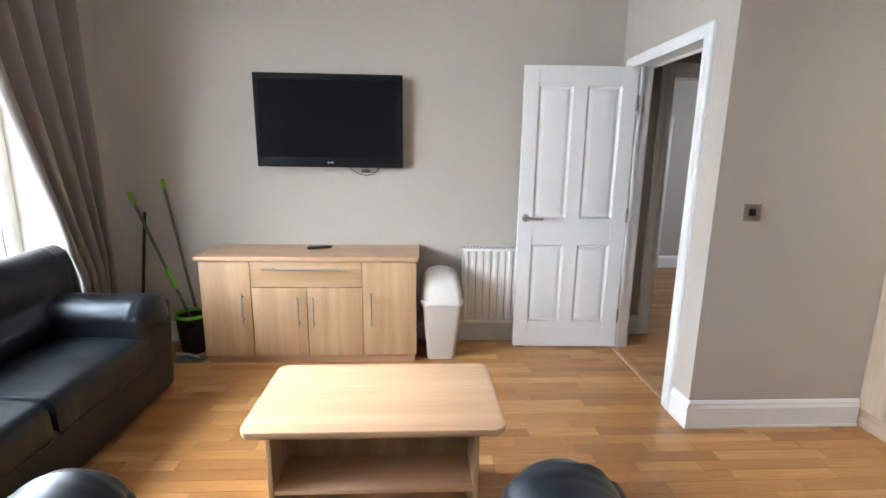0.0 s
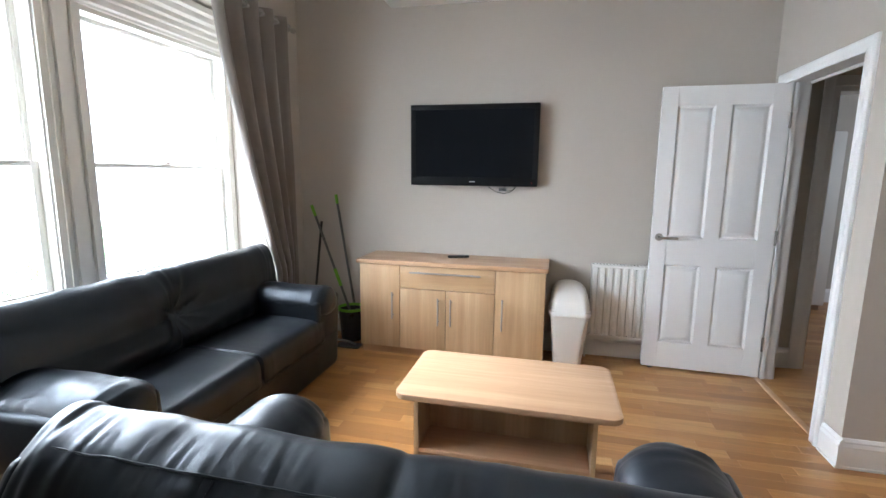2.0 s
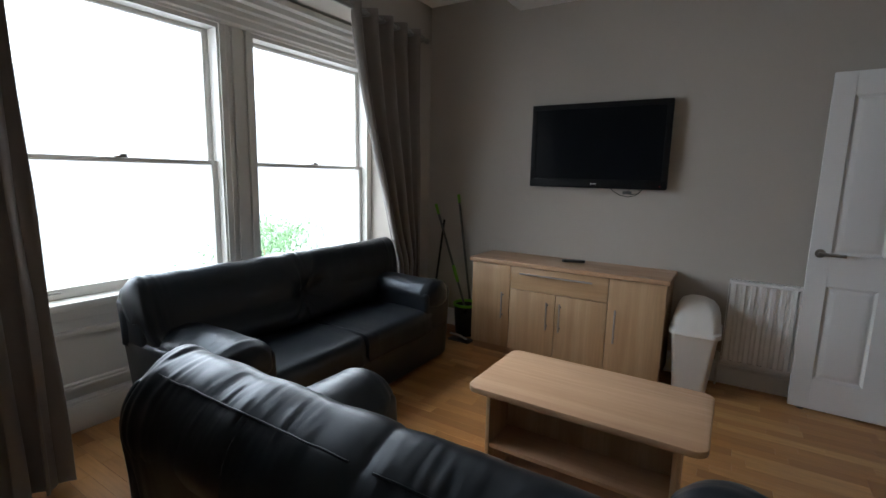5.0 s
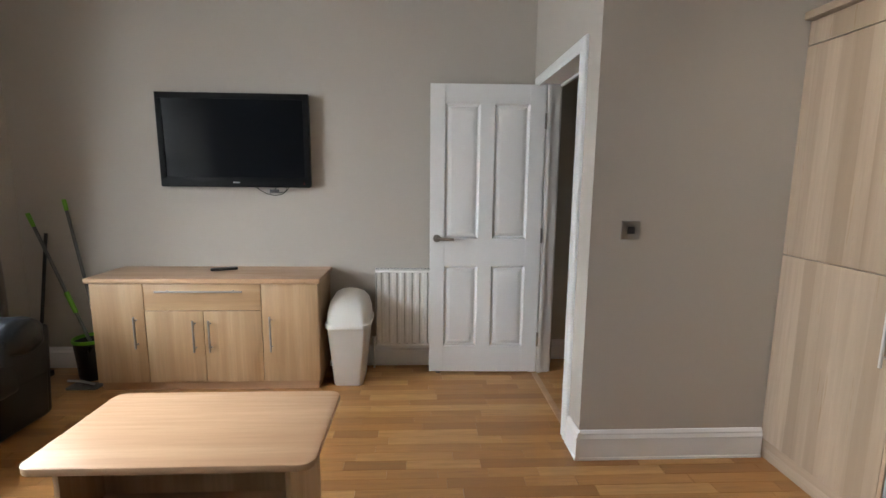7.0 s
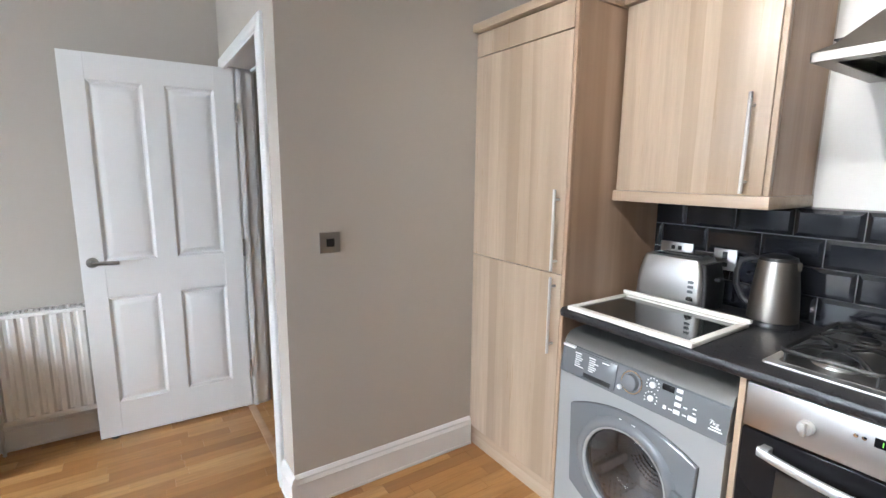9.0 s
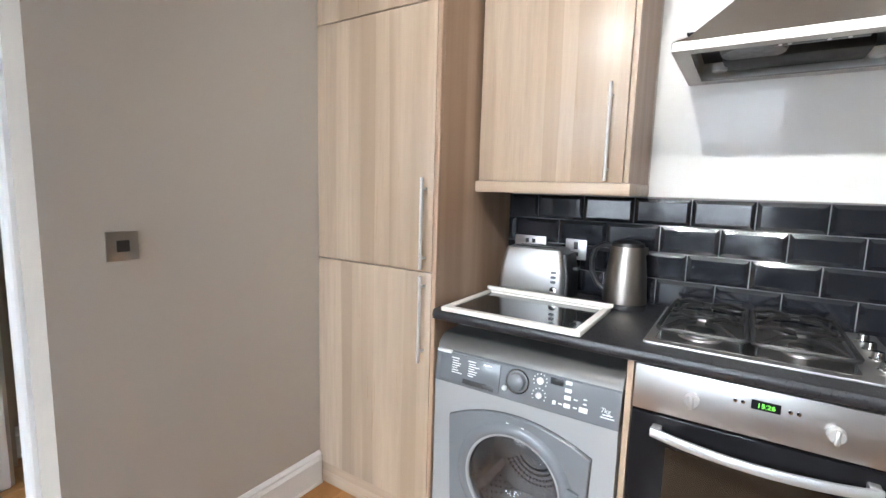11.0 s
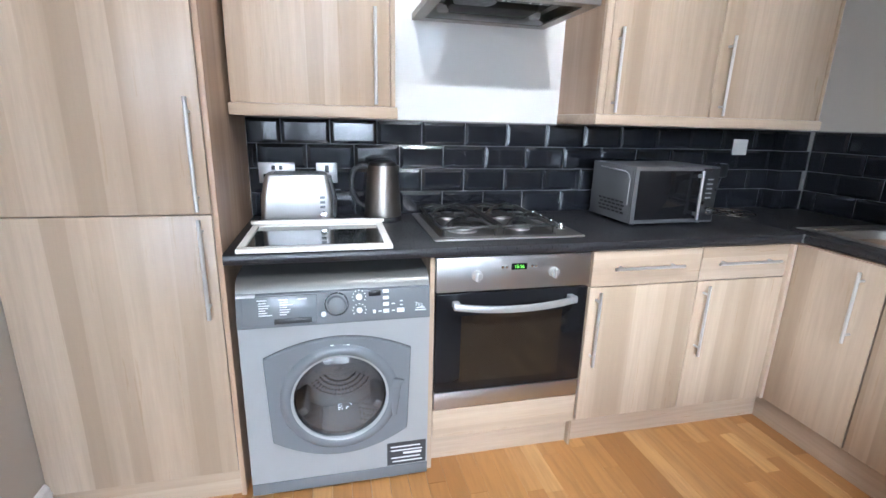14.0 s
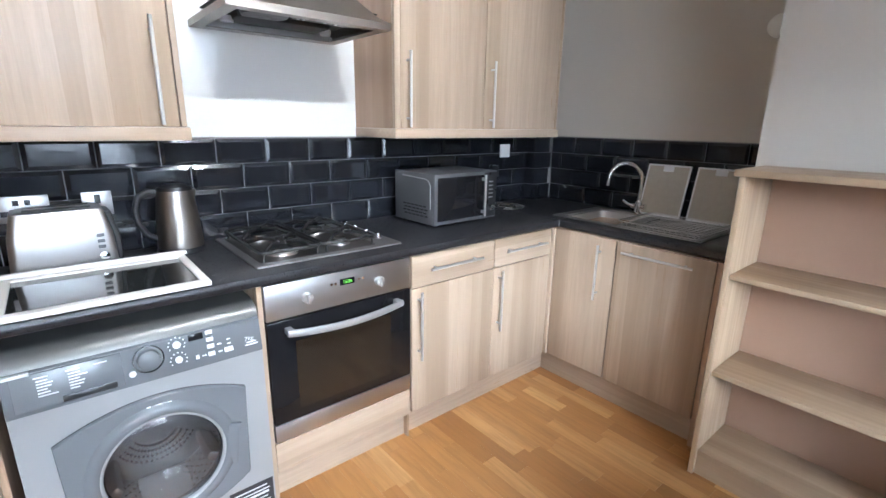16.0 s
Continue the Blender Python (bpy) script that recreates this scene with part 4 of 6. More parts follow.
def leaf_material():
    m, nt, p = material("leaves")
    r = nt.nodes.new("ShaderNodeNewGeometry").outputs["Random Per Island"]
    nt.links.new(ramp(nt, r, [(0.0, (0.045, 0.10, 0.03)), (0.5, (0.07, 0.14, 0.045)), (1.0, (0.12, 0.19, 0.06))]), p.inputs["Base Color"])
    p.inputs["Roughness"].default_value = 0.5
    t = nt.nodes.new("ShaderNodeBsdfTranslucent")
    t.inputs[0].default_value = (0.36, 0.52, 0.32, 1)
    mx = nt.nodes.new("ShaderNodeMixShader")
    mx.inputs[0].default_value = 0.6
    nt.links.new(p.outputs[0], mx.inputs[1])
    nt.links.new(t.outputs[0], mx.inputs[2])
    nt.links.new(mx.outputs[0], nt.nodes["Material Output"].inputs[0])
    return m


tr_ = thing("tree", "green leafy tree outside the window", "tree", (-9.0, 9.4, -5.0))
tk = bmesh.new()
rod(tk, (-9.0, 9.4, -5.0), (-9.0, 9.5, -2.4), 0.17, 12, 0.12)
for a in range(7):
    an = a * 0.9
    rod(tk, (-9.0, 9.5, -2.6 + 0.1 * a), (-9.0 + 1.0 * math.cos(an), 9.5 + 1.1 * math.sin(an), -1.3 + 0.15 * a), 0.06, 8, 0.02)
part("trunk", tk, HARD, tr_)
rng = random.Random(5)
vs, fs = [], []
clumps = [(rng.uniform(-1.1, 1.1), rng.uniform(-1.3, 1.3), rng.uniform(-1.0, 0.75)) for _ in range(34)]
for cx, cy_, cz_ in clumps:
    for _ in range(110):
        p = Vector((cx + rng.gauss(0, 0.24), cy_ + rng.gauss(0, 0.24), cz_ * (1 - 0.25 * abs(cy_)) + rng.gauss(0, 0.2))) + Vector((-9.0, 9.4, -0.75))
        q = Euler((rng.uniform(0, 3), rng.uniform(0, 3), rng.uniform(0, 6))).to_matrix()
        s = rng.uniform(0.035, 0.075)
        n0 = len(vs)
        for a, b in ((-1, 0), (0, -0.5), (1.1, 0), (0, 0.5)):
            vs.append(p + q @ Vector((a * s, b * s, 0)))
        fs.append((n0, n0 + 1, n0 + 2, n0 + 3))
me = bpy.data.meshes.new("crown")
me.from_pydata(vs, [], fs)
me.materials.append(leaf_material())
cr = new("crown", me)
cr.parent = tr_
cr.matrix_parent_inverse = tr_.matrix_basis.inverted()

# ---- curtains ----
RX, RZ = -0.17, 2.47
rl = thing("curtain_rod", "brushed metal curtain rod with eyelet curtains", "curtain rod", (RX, 3.0, RZ))
part("rod", rod(bmesh.new(), (RX, 1.10, RZ), (RX, 4.36, RZ), 0.014, 16), NICKEL, rl)
for y in (1.10, 4.36):
    s = 1 if y > 2 else -1
    part("finial", lathe([(0.0, 0.0), (0.017, 0.0), (0.02, 0.006), (0.02, 0.03), (0.0, 0.034)], 18, Matrix.Translation((RX, y, RZ)) @ Euler((radians(-90 * s), 0, 0)).to_matrix().to_4x4()), NICKEL, rl)
for y in (1.25, 2.92, 4.25):
    b = rod(bmesh.new(), (XW, y, RZ), (RX, y, RZ), 0.007, 10)
    rod(b, (XW, y, RZ), (XW + 0.008, y, RZ), 0.03, 18)
    part("bracket", b, NICKEL, rl)


def curtain(name_label, y_left, y_right, folds, amp, z0, seed, plump=1.0, back=0.0):
    """A hanging sheet with folds; y_left and y_right: edges as functions of height."""
    e = thing("curtain", name_label, "curtain", (RX, (y_left(2.4) + y_right(2.4)) / 2, z0), group="window curtains")
    nu, nz = folds * 14, 46
    bm = bmesh.new()
    rows = []
    for k in range(nz + 1):
        z = z0 + (2.515 - z0) * k / nz
        row = []
        for i in range(nu + 1):
            u = i / nu
            y = y_left(z) + (y_right(z) - y_left(z)) * u
            ph = 2 * math.pi * folds * u
            low = 1 - (z - z0) / (2.515 - z0)
            wob = 0.9 * low * noise.noise(Vector((u * 5, z * 0.8, seed)))
            x = RX + amp * math.sin(ph + wob) * (1 - 0.15 * low * plump) + 0.03 * low * noise.noise(Vector((u * 3 + 5, z * 1.3, seed)))
            x -= back * max(0.0, (u - 0.92) / 0.08)
            y += 0.02 * low * math.cos(2 * ph + seed) + 0.018 * low * noise.noise(Vector((u * 9, z * 2, seed + 3)))
            row.append(bm.verts.new((x, y, z)))
        rows.append(row)
    for a, b in zip(rows, rows[1:]):
        for i in range(nu):
            bm.faces.new((a[i], a[i + 1], b[i + 1], b[i]))
    cl = part("cloth", bm, CURTAIN, e, "", 180)
    sol = cl.modifiers.new("thick", "SOLIDIFY")
    sol.thickness = 0.0025
    for i in range(folds * 2):
        u = (i + 0.5) / (folds * 2)
        y = y_left(2.47) + (y_right(2.47) - y_left(2.47)) * u
        ring = lathe([(0.019, -0.003), (0.029, -0.003), (0.030, 0.0), (0.029, 0.003), (0.019, 0.003), (0.019, -0.003)], 20, Matrix.Translation((RX, y, RZ)) @ Euler((radians(90), 0, radians(28 if i % 2 else -28))).to_matrix().to_4x4())
        part("eyelet", ring, NICKEL, e, "metal eyelet")
    return e


curtain("heavy taupe eyelet curtain drawn to the side", lambda z: 3.47 + 0.53 * max(0.0, min(1.0, (2.4 - z) / 1.75)) ** 1.25, lambda z: 4.34 - 0.03 * max(0.0, (2.4 - z) / 2.4), 5, 0.052, 0.03, 1.0, 1.0, 0.045)
curtain("dark taupe eyelet curtain at the other side of the window", lambda z: 1.18, lambda z: 1.655 + 0.045 * max(0.0, (2.0 - z) / 2.0), 5, 0.05, 0.02, 6.0)

# ---- kitchen ----
FX = 4.20     # faces of the base units
FY = 0.547    # faces of the sink run


def bar(parent, a, b, out):
    return part("handle", bar_handle(a, b, out, 0.030, 0.006), HANDLE, parent, "brushed metal bar handle")


# tall fridge housing
tc = thing("tall_cabinet", "tall wood-effect cabinet housing a fridge freezer", "cabinet", (4.5, 3.08, 0))
part("carcass", boxed(box(FX + 0.02, XK - 0.001, 2.782, 2.80, 0, 2.075), FX + 0.02, XK - 0.001, 2.80, YD - 0.002, 0.12, 2.075), CARCASS_SHADED, tc)
part("plinth", box(FX + 0.012, FX + 0.03, 2.80, YD - 0.002, 0, 0.12), KITCHY, tc)
u = part("upper_door", box(FX, FX + 0.019, 2.801, YD - 0.004, 1.036, 1.966, 0.0025), KITCH, tc)
bar(u, (FX, 2.832, 1.048), (FX, 2.832, 1.374), (-1, 0, 0))
u = part("lower_door", box(FX, FX + 0.019, 2.801, YD - 0.004, 0.105, 1.032, 0.0025), KITCH, tc)
bar(u, (FX, 2.832, 0.702), (FX, 2.832, 1.022), (-1, 0, 0))
part("top_panel", box(FX, FX + 0.019, 2.801, YD - 0.004, 1.970, 2.072, 0.0025), KITCH, tc)
part("edge_post", box(FX - 0.002, FX + 0.02, 2.781, 2.798, 0.0, 2.075, 0.003), CARCASS_SHADED, tc)
part("cornice", box(FX - 0.03, XK - 0.002, 2.775, YD - 0.002, 2.076, 2.112, 0.006), KITCHY, tc)


def wall_cabinet(y0, y1, splits, handles, label, ends):
    e = thing("wall_cabinet", label, "cabinet", (4.63, (y0 + y1) / 2, 1.33), group="kitchen wall cabinets")
    c = box(4.48, XK - 0.001, y0, y1, 1.372, 2.08)
    part("carcass", c, CARCASS_SHADED, e)
    for (a, b), hy in zip(splits, handles):
        dd = part("door", box(4.46, 4.479, a, b, 1.372, 2.078, 0.0025), KITCH, e)
        bar(dd, (4.46, hy, 1.378), (4.46, hy, 1.695), (-1, 0, 0))
    part("pelmet", box(4.448, XK - 0.002, y0 - 0.008, y1 + 0.006, 1.329, 1.371, 0.005), KITCHY, e, "wood-effect pelmet")
    part("cornice", box(4.44, XK - 0.002, y0 - 0.01, y1 + 0.006, 2.081, 2.118, 0.006), KITCHY, e)
    for a, b in ends:
        part("edge_post", box(4.458, 4.48, a, b, 1.372, 2.08, 0.003), KITCH, e)
    return e


wall_cabinet(2.205, 2.768, [(2.226, 2.766)], [2.277], "single wood-effect wall cabinet beside the tall unit", [(2.205, 2.223)])
wall_cabinet(0.25, 1.388, [(0.853, 1.355), (0.272, 0.846)], [1.322, 0.805], "double wood-effect wall cabinet over the microwave", [(1.358, 1.388), (0.25, 0.27)])

# washing machine
wm = thing("washing_machine", "silver front-loading washing machine under the worktop", "washing machine", (4.47, 2.44, 0))
wy0, wy1, wx = 2.122, 2.755, 4.175
body = bmesh.new()
sq = ((0, 0), (1, 0), (1, 1), (0, 1))
o0, o1, i0, i1 = ([body.verts.new((x, (ya, yb)[a], (za, zb)[b])) for a, b in sq] for x, ya, yb, za, zb in
                  ((wx, wy0, wy1, 0.02, 0.66), (4.74, wy0, wy1, 0.02, 0.66), (wx, 2.257, 2.617, 0.205, 0.565), (wx + 0.25, 2.257, 2.617, 0.205, 0.565)))
for p, q in ((o0, i0), (i0, i1), (o0, o1)):
    for n_ in range(4):
        body.faces.new((p[n_], p[(n_ + 1) % 4], q[(n_ + 1) % 4], q[n_]))
body.faces.new(i1)
body.faces.new(o1)
bmesh.ops.recalc_face_normals(body, faces=body.faces)
part("cabinet", body, SILVER, wm)
for yy in (wy0 + 0.05, wy1 - 0.05):
    for xx in (wx + 0.06, 4.68):
        part("foot", rod(bmesh.new(), (xx, yy, 0), (xx, yy, 0.021), 0.022, 12), BLACK, wm)
# sloping fascia under a rounded top cover
def along_width(fo):
    """An (x, z) outline run across the machine's width."""
    fc = bmesh.new()
    ends = [[fc.verts.new((x, y, z)) for x, z in fo] for y in (wy0, wy1)]
    for k in range(len(fo)):
        fc.faces.new((ends[0][k], ends[0][(k + 1) % len(fo)], ends[1][(k + 1) % len(fo)], ends[1][k]))
    fc.faces.new(ends[0][::-1])
    fc.faces.new(ends[1])
    bmesh.ops.recalc_face_normals(fc, faces=fc.faces)
    return fc


fas = part("fascia", along_width([(4.74, 0.66), (wx - 0.002, 0.66), (wx - 0.004, 0.668), (wx + 0.0125, 0.768), (wx + 0.018, 0.772), (4.74, 0.772)]), SILVERD, wm, "grey control fascia", 28)
part("top_cover", along_width([(4.74, 0.7735), (wx + 0.0165, 0.7735), (wx + 0.019, 0.784), (wx + 0.026, 0.797), (wx + 0.038, 0.808), (wx + 0.055, 0.816), (wx + 0.08, 0.821), (4.74, 0.826)]), COVER, wm, "rounded silver top cover with its dark reflection in the colour", 40)
FM = Matrix.Translation((wx - 0.0045, 0, 0.668)) @ Euler((0, radians(9.4), 0)).to_matrix().to_4x4()   # local z runs up the slope, -x off it


def on_fascia(name, bm, mat, label="", par=None):
    bmesh.ops.transform(bm, matrix=FM, verts=bm.verts)
    return part(name, bm, mat, par or fas, label)


on_fascia("detergent_drawer", box(-0.004, 0.004, 2.503, 2.735, 0.004, 0.098, 0.002), SILVERD, "detergent drawer")
on_fascia("drawer_grip", box(-0.0055, 0.0, 2.52, 2.64, 0.004, 0.022, 0.002), BLACK)
tx = bmesh.new()
for c, yb in enumerate((2.69, 2.625, 2.565)):
    boxed(tx, -0.0052, -0.004, yb - 0.03, yb, 0.083, 0.087)
    if c < 2:
        for r in range(6):
            wdt = (0.045, 0.03, 0.025, 0.034, 0.038, 0.028)[(r + 2 * c) % 6]
            boxed(tx, -0.0052, -0.004, yb - wdt, yb - 0.004, 0.034 + r * 0.008, 0.0375 + r * 0.008)
tagged(on_fascia("printed_text", tx, PALE), "small pale printed lines", kind="stuff")
kn = lathe([(0.0, 0.0), (0.036, 0.0), (0.036, 0.004), (0.030, 0.006), (0.027, 0.022), (0.022, 0.025), (0.0, 0.025)], 32, Matrix.Translation((-0.001, 2.440, 0.060)) @ Euler((0, radians(-90), 0)).to_matrix().to_4x4())
on_fascia("programme_dial", kn, SILVERD, "round programme dial")
on_fascia("dial_ring", lathe([(0.036, 0.0), (0.040, 0.0), (0.040, 0.003), (0.036, 0.003), (0.036, 0.0)], 32, Matrix.Translation((-0.002, 2.440, 0.060)) @ Euler((0, radians(-90), 0)).to_matrix().to_4x4()), CHROME)
for yy, zz, r in ((2.365, 0.080, 0.011), (2.365, 0.034, 0.010), (2.483, 0.028, 0.009)):
    on_fascia("button", lathe([(0.0, 0.0), (r, 0.0), (r, 0.005), (r * 0.7, 0.007), (0.0, 0.007)], 18, Matrix.Translation((-0.001, yy, zz)) @ Euler((0, radians(-90), 0)).to_matrix().to_4x4()), PALE, "pale round button")
dots = bmesh.new()
for yy, zz in ((2.365, 0.080), (2.365, 0.034)):
    for k in range(9):
        an = radians(-30 + k * 30)
        boxed(dots, -0.0035, -0.001, yy + 0.022 * math.cos(an) - 0.0018, yy + 0.022 * math.cos(an) + 0.0018, zz + 0.022 * math.sin(an) - 0.0018, zz + 0.022 * math.sin(an) + 0.0018)
on_fascia("dial_marks", dots, PALE)
on_fascia("display", box(-0.003, 0.0, 2.292, 2.333, 0.080, 0.100, 0.001), GLOSSB, "dark display window")
for yy, zz, sw_, sh in ((2.275, 0.095, 0.020, 0.012), (2.275, 0.072, 0.020, 0.012), (2.275, 0.050, 0.020, 0.013), (2.275, 0.026, 0.020, 0.013), (2.315, 0.026, 0.010, 0.012), (2.225, 0.026, 0.026, 0.015)):
    on_fascia("key", box(-0.004, 0.0, yy - sw_ / 2, yy + sw_ / 2, zz - sh / 2, zz + sh / 2, 0.001), PALE, "white key")
tx = bmesh.new()
for yy, zz, wdt in ((2.250, 0.050, 0.012), (2.250, 0.026, 0.012), (2.296, 0.026, 0.012), (2.222, 0.058, 0.010), (2.222, 0.044, 0.010), (2.155, 0.022, 0.040), (2.155, 0.030, 0.03), (2.695, 0.018, 0.03)):
    boxed(tx, -0.0025, 0.0, yy - wdt / 2, yy + wdt / 2, zz - 0.0018, zz + 0.0018)
tagged(on_fascia("printed_text", tx, PALE), "small pale printed marks", kind="stuff")
tc_ = bpy.data.curves.new("weight_mark", "FONT")
tc_.body, tc_.size, tc_.extrude = "7kg", 0.020, 0.0003
tob = new("weight_mark", tc_)
tob.data.materials.append(PALE)
tob.parent = fas
tob.matrix_basis = FM @ Matrix.Translation((-0.002, 2.175, 0.036)) @ Matrix(((0, 0, -1, 0), (-1, 0, 0, 0), (0, 1, 0, 0), (0, 0, 0, 1)))
part("energy_sticker", box(wx + 0.004, wx + 0.016, 2.695, 2.752, 0.764, 0.772, 0.0), PALE, wm, "pale green and white sticker")
# door: a panel with arched top and bottom, a ring and a glass bowl
cy, cz = 2.437, 0.385
top = [(cy - 0.247 + 0.494 * k / 14, cz + 0.165 + 0.062 * (1 - ((k - 7) / 7) ** 2)) for k in range(15)]
bot = [(cy + 0.235 - 0.47 * k / 14, cz - 0.155 - 0.078 * (1 - ((k - 7) / 7) ** 2)) for k in range(15)]


def plate(points, x0, x1, bevel=0.0):
    """An outline in (y, z) with thickness along x."""
    return prism(points, x0, x1, Matrix(((0, 0, 1, 0), (1, 0, 0, 0), (0, 1, 0, 0), (0, 0, 0, 1))), bevel)


def reach(an):
    """How far the door's outline lies from its middle, at an angle."""
    dy, dz = math.cos(an), math.sin(an)
    best = 1.0
    pts_ = top + bot
    for (y1, z1), (y2, z2) in zip(pts_, pts_[1:] + pts_[:1]):
        y1, z1, y2, z2 = y1 - cy, z1 - cz, y2 - cy, z2 - cz
        den = dy * (z2 - z1) - dz * (y2 - y1)
        if abs(den) > 1e-9:
            t = (y1 * (z2 - z1) - z1 * (y2 - y1)) / den
            s = (y1 * dz - z1 * dy) / den
            if t > 0 and -1e-6 <= s <= 1 + 1e-6:
                best = min(best, t)
    return best


def holed(x0, x1, grow, rin, n=96):
    """The door's outline with a round hole, from x0 to x1."""
    bm = bmesh.new()
    rings = []
    for r0, x, isin in ((0, x1, True), (0, x0 + 0.003, True), (0, x0, True), (1, x0, False), (1, x0 + 0.003, False), (1, x1, False)):
        ring = []
        for k in range(n):
            an = 2 * math.pi * k / n
            rr = rin if isin else reach(an) + grow - (0.003 if x == x0 else 0)
            ring.append(bm.verts.new((x, cy + rr * math.cos(an), cz + rr * math.sin(an))))
        rings.append(ring)
    for a, b in zip(rings, rings[1:] + rings[:1]):
        for k in range(n):
            bm.faces.new((a[k], a[(k + 1) % n], b[(k + 1) % n], b[k]))
    bmesh.ops.recalc_face_normals(bm, faces=bm.faces)
    return bm


# black plate behind the door edge that stands for the gap's shade
part("door_gap_shade", holed(wx - 0.001, wx + 0.002, 0.004, 0.19), BLACK, wm, "black plate for the shade in the gap round the door")
wd_ = part("door", holed(wx - 0.016, wx - 0.002, 0.0, 0.170), SILVERD, wm, "grey arched door panel", 25)
RY = Euler((0, radians(-90), 0)).to_matrix().to_4x4()
AT = Matrix.Translation((wx - 0.014, cy, cz)) @ RY
part("door_ring", lathe([(0.1605, -0.03), (0.1605, 0.004), (0.1695, 0.012), (0.1808, 0.014), (0.1944, 0.010), (0.2034, 0.002), (0.2034, -0.001), (0.1706, -0.001), (0.1695, -0.03), (0.1605, -0.03)], 56, AT), SILVERD, wd_, "grey door ring")
part("bezel", lathe([(0.1582, 0.002), (0.1588, 0.008), (0.1638, 0.0115), (0.1672, 0.0115), (0.1605, 0.003), (0.1582, 0.002)], 56, AT), SILVER, wd_, "silver inner bezel")
dgl = part("door_glass", lathe([(0.1605, 0.0), (0.1446, 0.006), (0.0904, 0.018), (0.0000, 0.024), (0.0000, 0.020), (0.0904, 0.014), (0.1424, 0.002), (0.1571, -0.004), (0.1605, 0.0)], 48, AT), SMOKE, wd_, "domed clear glass")
gbl = part("glass_bowl", lathe([(0.1571, -0.008), (0.1412, -0.05), (0.1017, -0.085), (0.0000, -0.10), (0.0000, -0.096), (0.0994, -0.081), (0.1379, -0.048), (0.1537, -0.008), (0.1571, -0.008)], 48, AT), SMOKE, wd_, "glass bowl of the door")
dgl.visible_shadow = gbl.visible_shadow = False
part("drum", lathe([(0.1808, -0.02), (0.1865, -0.03), (0.1944, -0.04), (0.1944, -0.23), (0.0000, -0.232), (0.0000, -0.236), (0.1966, -0.234), (0.1966, -0.02), (0.1808, -0.02)], 48, AT), DRUM, wm, "perforated steel drum")
hl = bmesh.new()
for r in range(9):
    for k in range(40):
        an = radians(k * 9 + (4.5 if r % 2 else 0))
        t = bmesh.new()
        bmesh.ops.create_cube(t, size=0.006)
        merge(hl, t, AT @ Euler((0, 0, an)).to_matrix().to_4x4() @ Matrix.Translation((0.1945, 0, -0.06 - 0.019 * r)))
for r in range(4):
    for k2 in range(18):
        an = radians(-150 + k2 * 7)
        t = bmesh.new()
        bmesh.ops.create_cube(t, size=0.007)
        merge(hl, t, AT @ Matrix.Translation(((0.07 + 0.02 * r) * math.cos(an) * 0 + (0.07 + 0.02 * r) * math.sin(an), (0.07 + 0.02 * r) * math.cos(an), -0.2305)))
tagged(part("drum_holes", hl, SHADEIN, wm), "dark blocks for the shaded drum holes", kind="stuff")
for an in (0, 120, 240):
    pd = bmesh.new()
    merge(pd, box(-0.055, 0.0, -0.018, 0.018, -0.22, -0.05, 0.012), AT @ Euler((0, 0, radians(an))).to_matrix().to_4x4() @ Matrix.Translation((0.193, 0, 0)))
    part("drum_paddle", pd, DRUM, wm, "steel drum paddle")
part("gasket", lathe([(0.1650, -0.012), (0.1977, -0.012), (0.1977, -0.035), (0.1751, -0.03), (0.1650, -0.012)], 48, AT), RUBBER, wm, "grey rubber door gasket")
part("door_grip", plate([(cy - 0.185, cz + 0.06), (cy - 0.222, cz + 0.048), (cy - 0.21, cz + 0.028), (cy - 0.195, cz - 0.09), (cy - 0.178, cz - 0.09), (cy - 0.17, cz + 0.02)], wx - 0.028, wx - 0.014, 0.003), SILVERD, wd_, "moulded door grip")
part("badge", boxed(box(wx - 0.0175, wx - 0.016, cy + 0.018, cy + 0.028, cz + 0.193, cz + 0.203), wx - 0.0175, wx - 0.016, cy - 0.035, cy + 0.012, cz + 0.195, cz + 0.201), PALE, wd_, "pale badge")
part("kick_strip", box(wx - 0.004, wx - 0.0005, wy0, wy1, 0.012, 0.058, 0.0015), SILVERD, wm, "darker grey kick strip")
lb = part("label", box(wx - 0.0015, wx + 0.001, 2.128, 2.275, 0.061, 0.158), INK, wm, "black rating label")
lt = bmesh.new()
for k, (a, b) in enumerate(((2.142, 2.255), (2.15, 2.26), (2.145, 2.215), (2.142, 2.262), (2.15, 2.262))):
    boxed(lt, wx - 0.0025, wx - 0.0015, a, b, 0.073 + 0.016 * k, (0.078 if k != 2 else 0.082) + 0.016 * k)
part("label_lines", lt, PALE, lb, "white printed lines")

# oven
ov = thing("oven", "built-in stainless steel oven with a black glass door", "oven", (4.45, 1.8, 0.26))
oy0, oy1 = 1.500, 2.095
part("housing", box(FX + 0.022, 4.74, oy0 + 0.01, oy1 - 0.01, 0.26, 0.865), SHADEIN, ov)
cp = part("control_panel", box(FX - 0.004, FX + 0.02, oy0, oy1, 0.737, 0.866, 0.003), STEEL, ov, "brushed steel control panel")
for yy in (1.948, 1.650):
    k = lathe([(0.0, 0.0), (0.019, 0.0), (0.019, 0.014), (0.016, 0.018), (0.0, 0.018)], 24, Matrix.Translation((FX - 0.004, yy, 0.797)) @ RY)
    boxed(k, FX - 0.034, FX - 0.020, yy - 0.005, yy + 0.005, 0.797 - 0.018, 0.797 + 0.018, 0.003)
    part("knob", k, HANDLE, cp, "metal control knob")
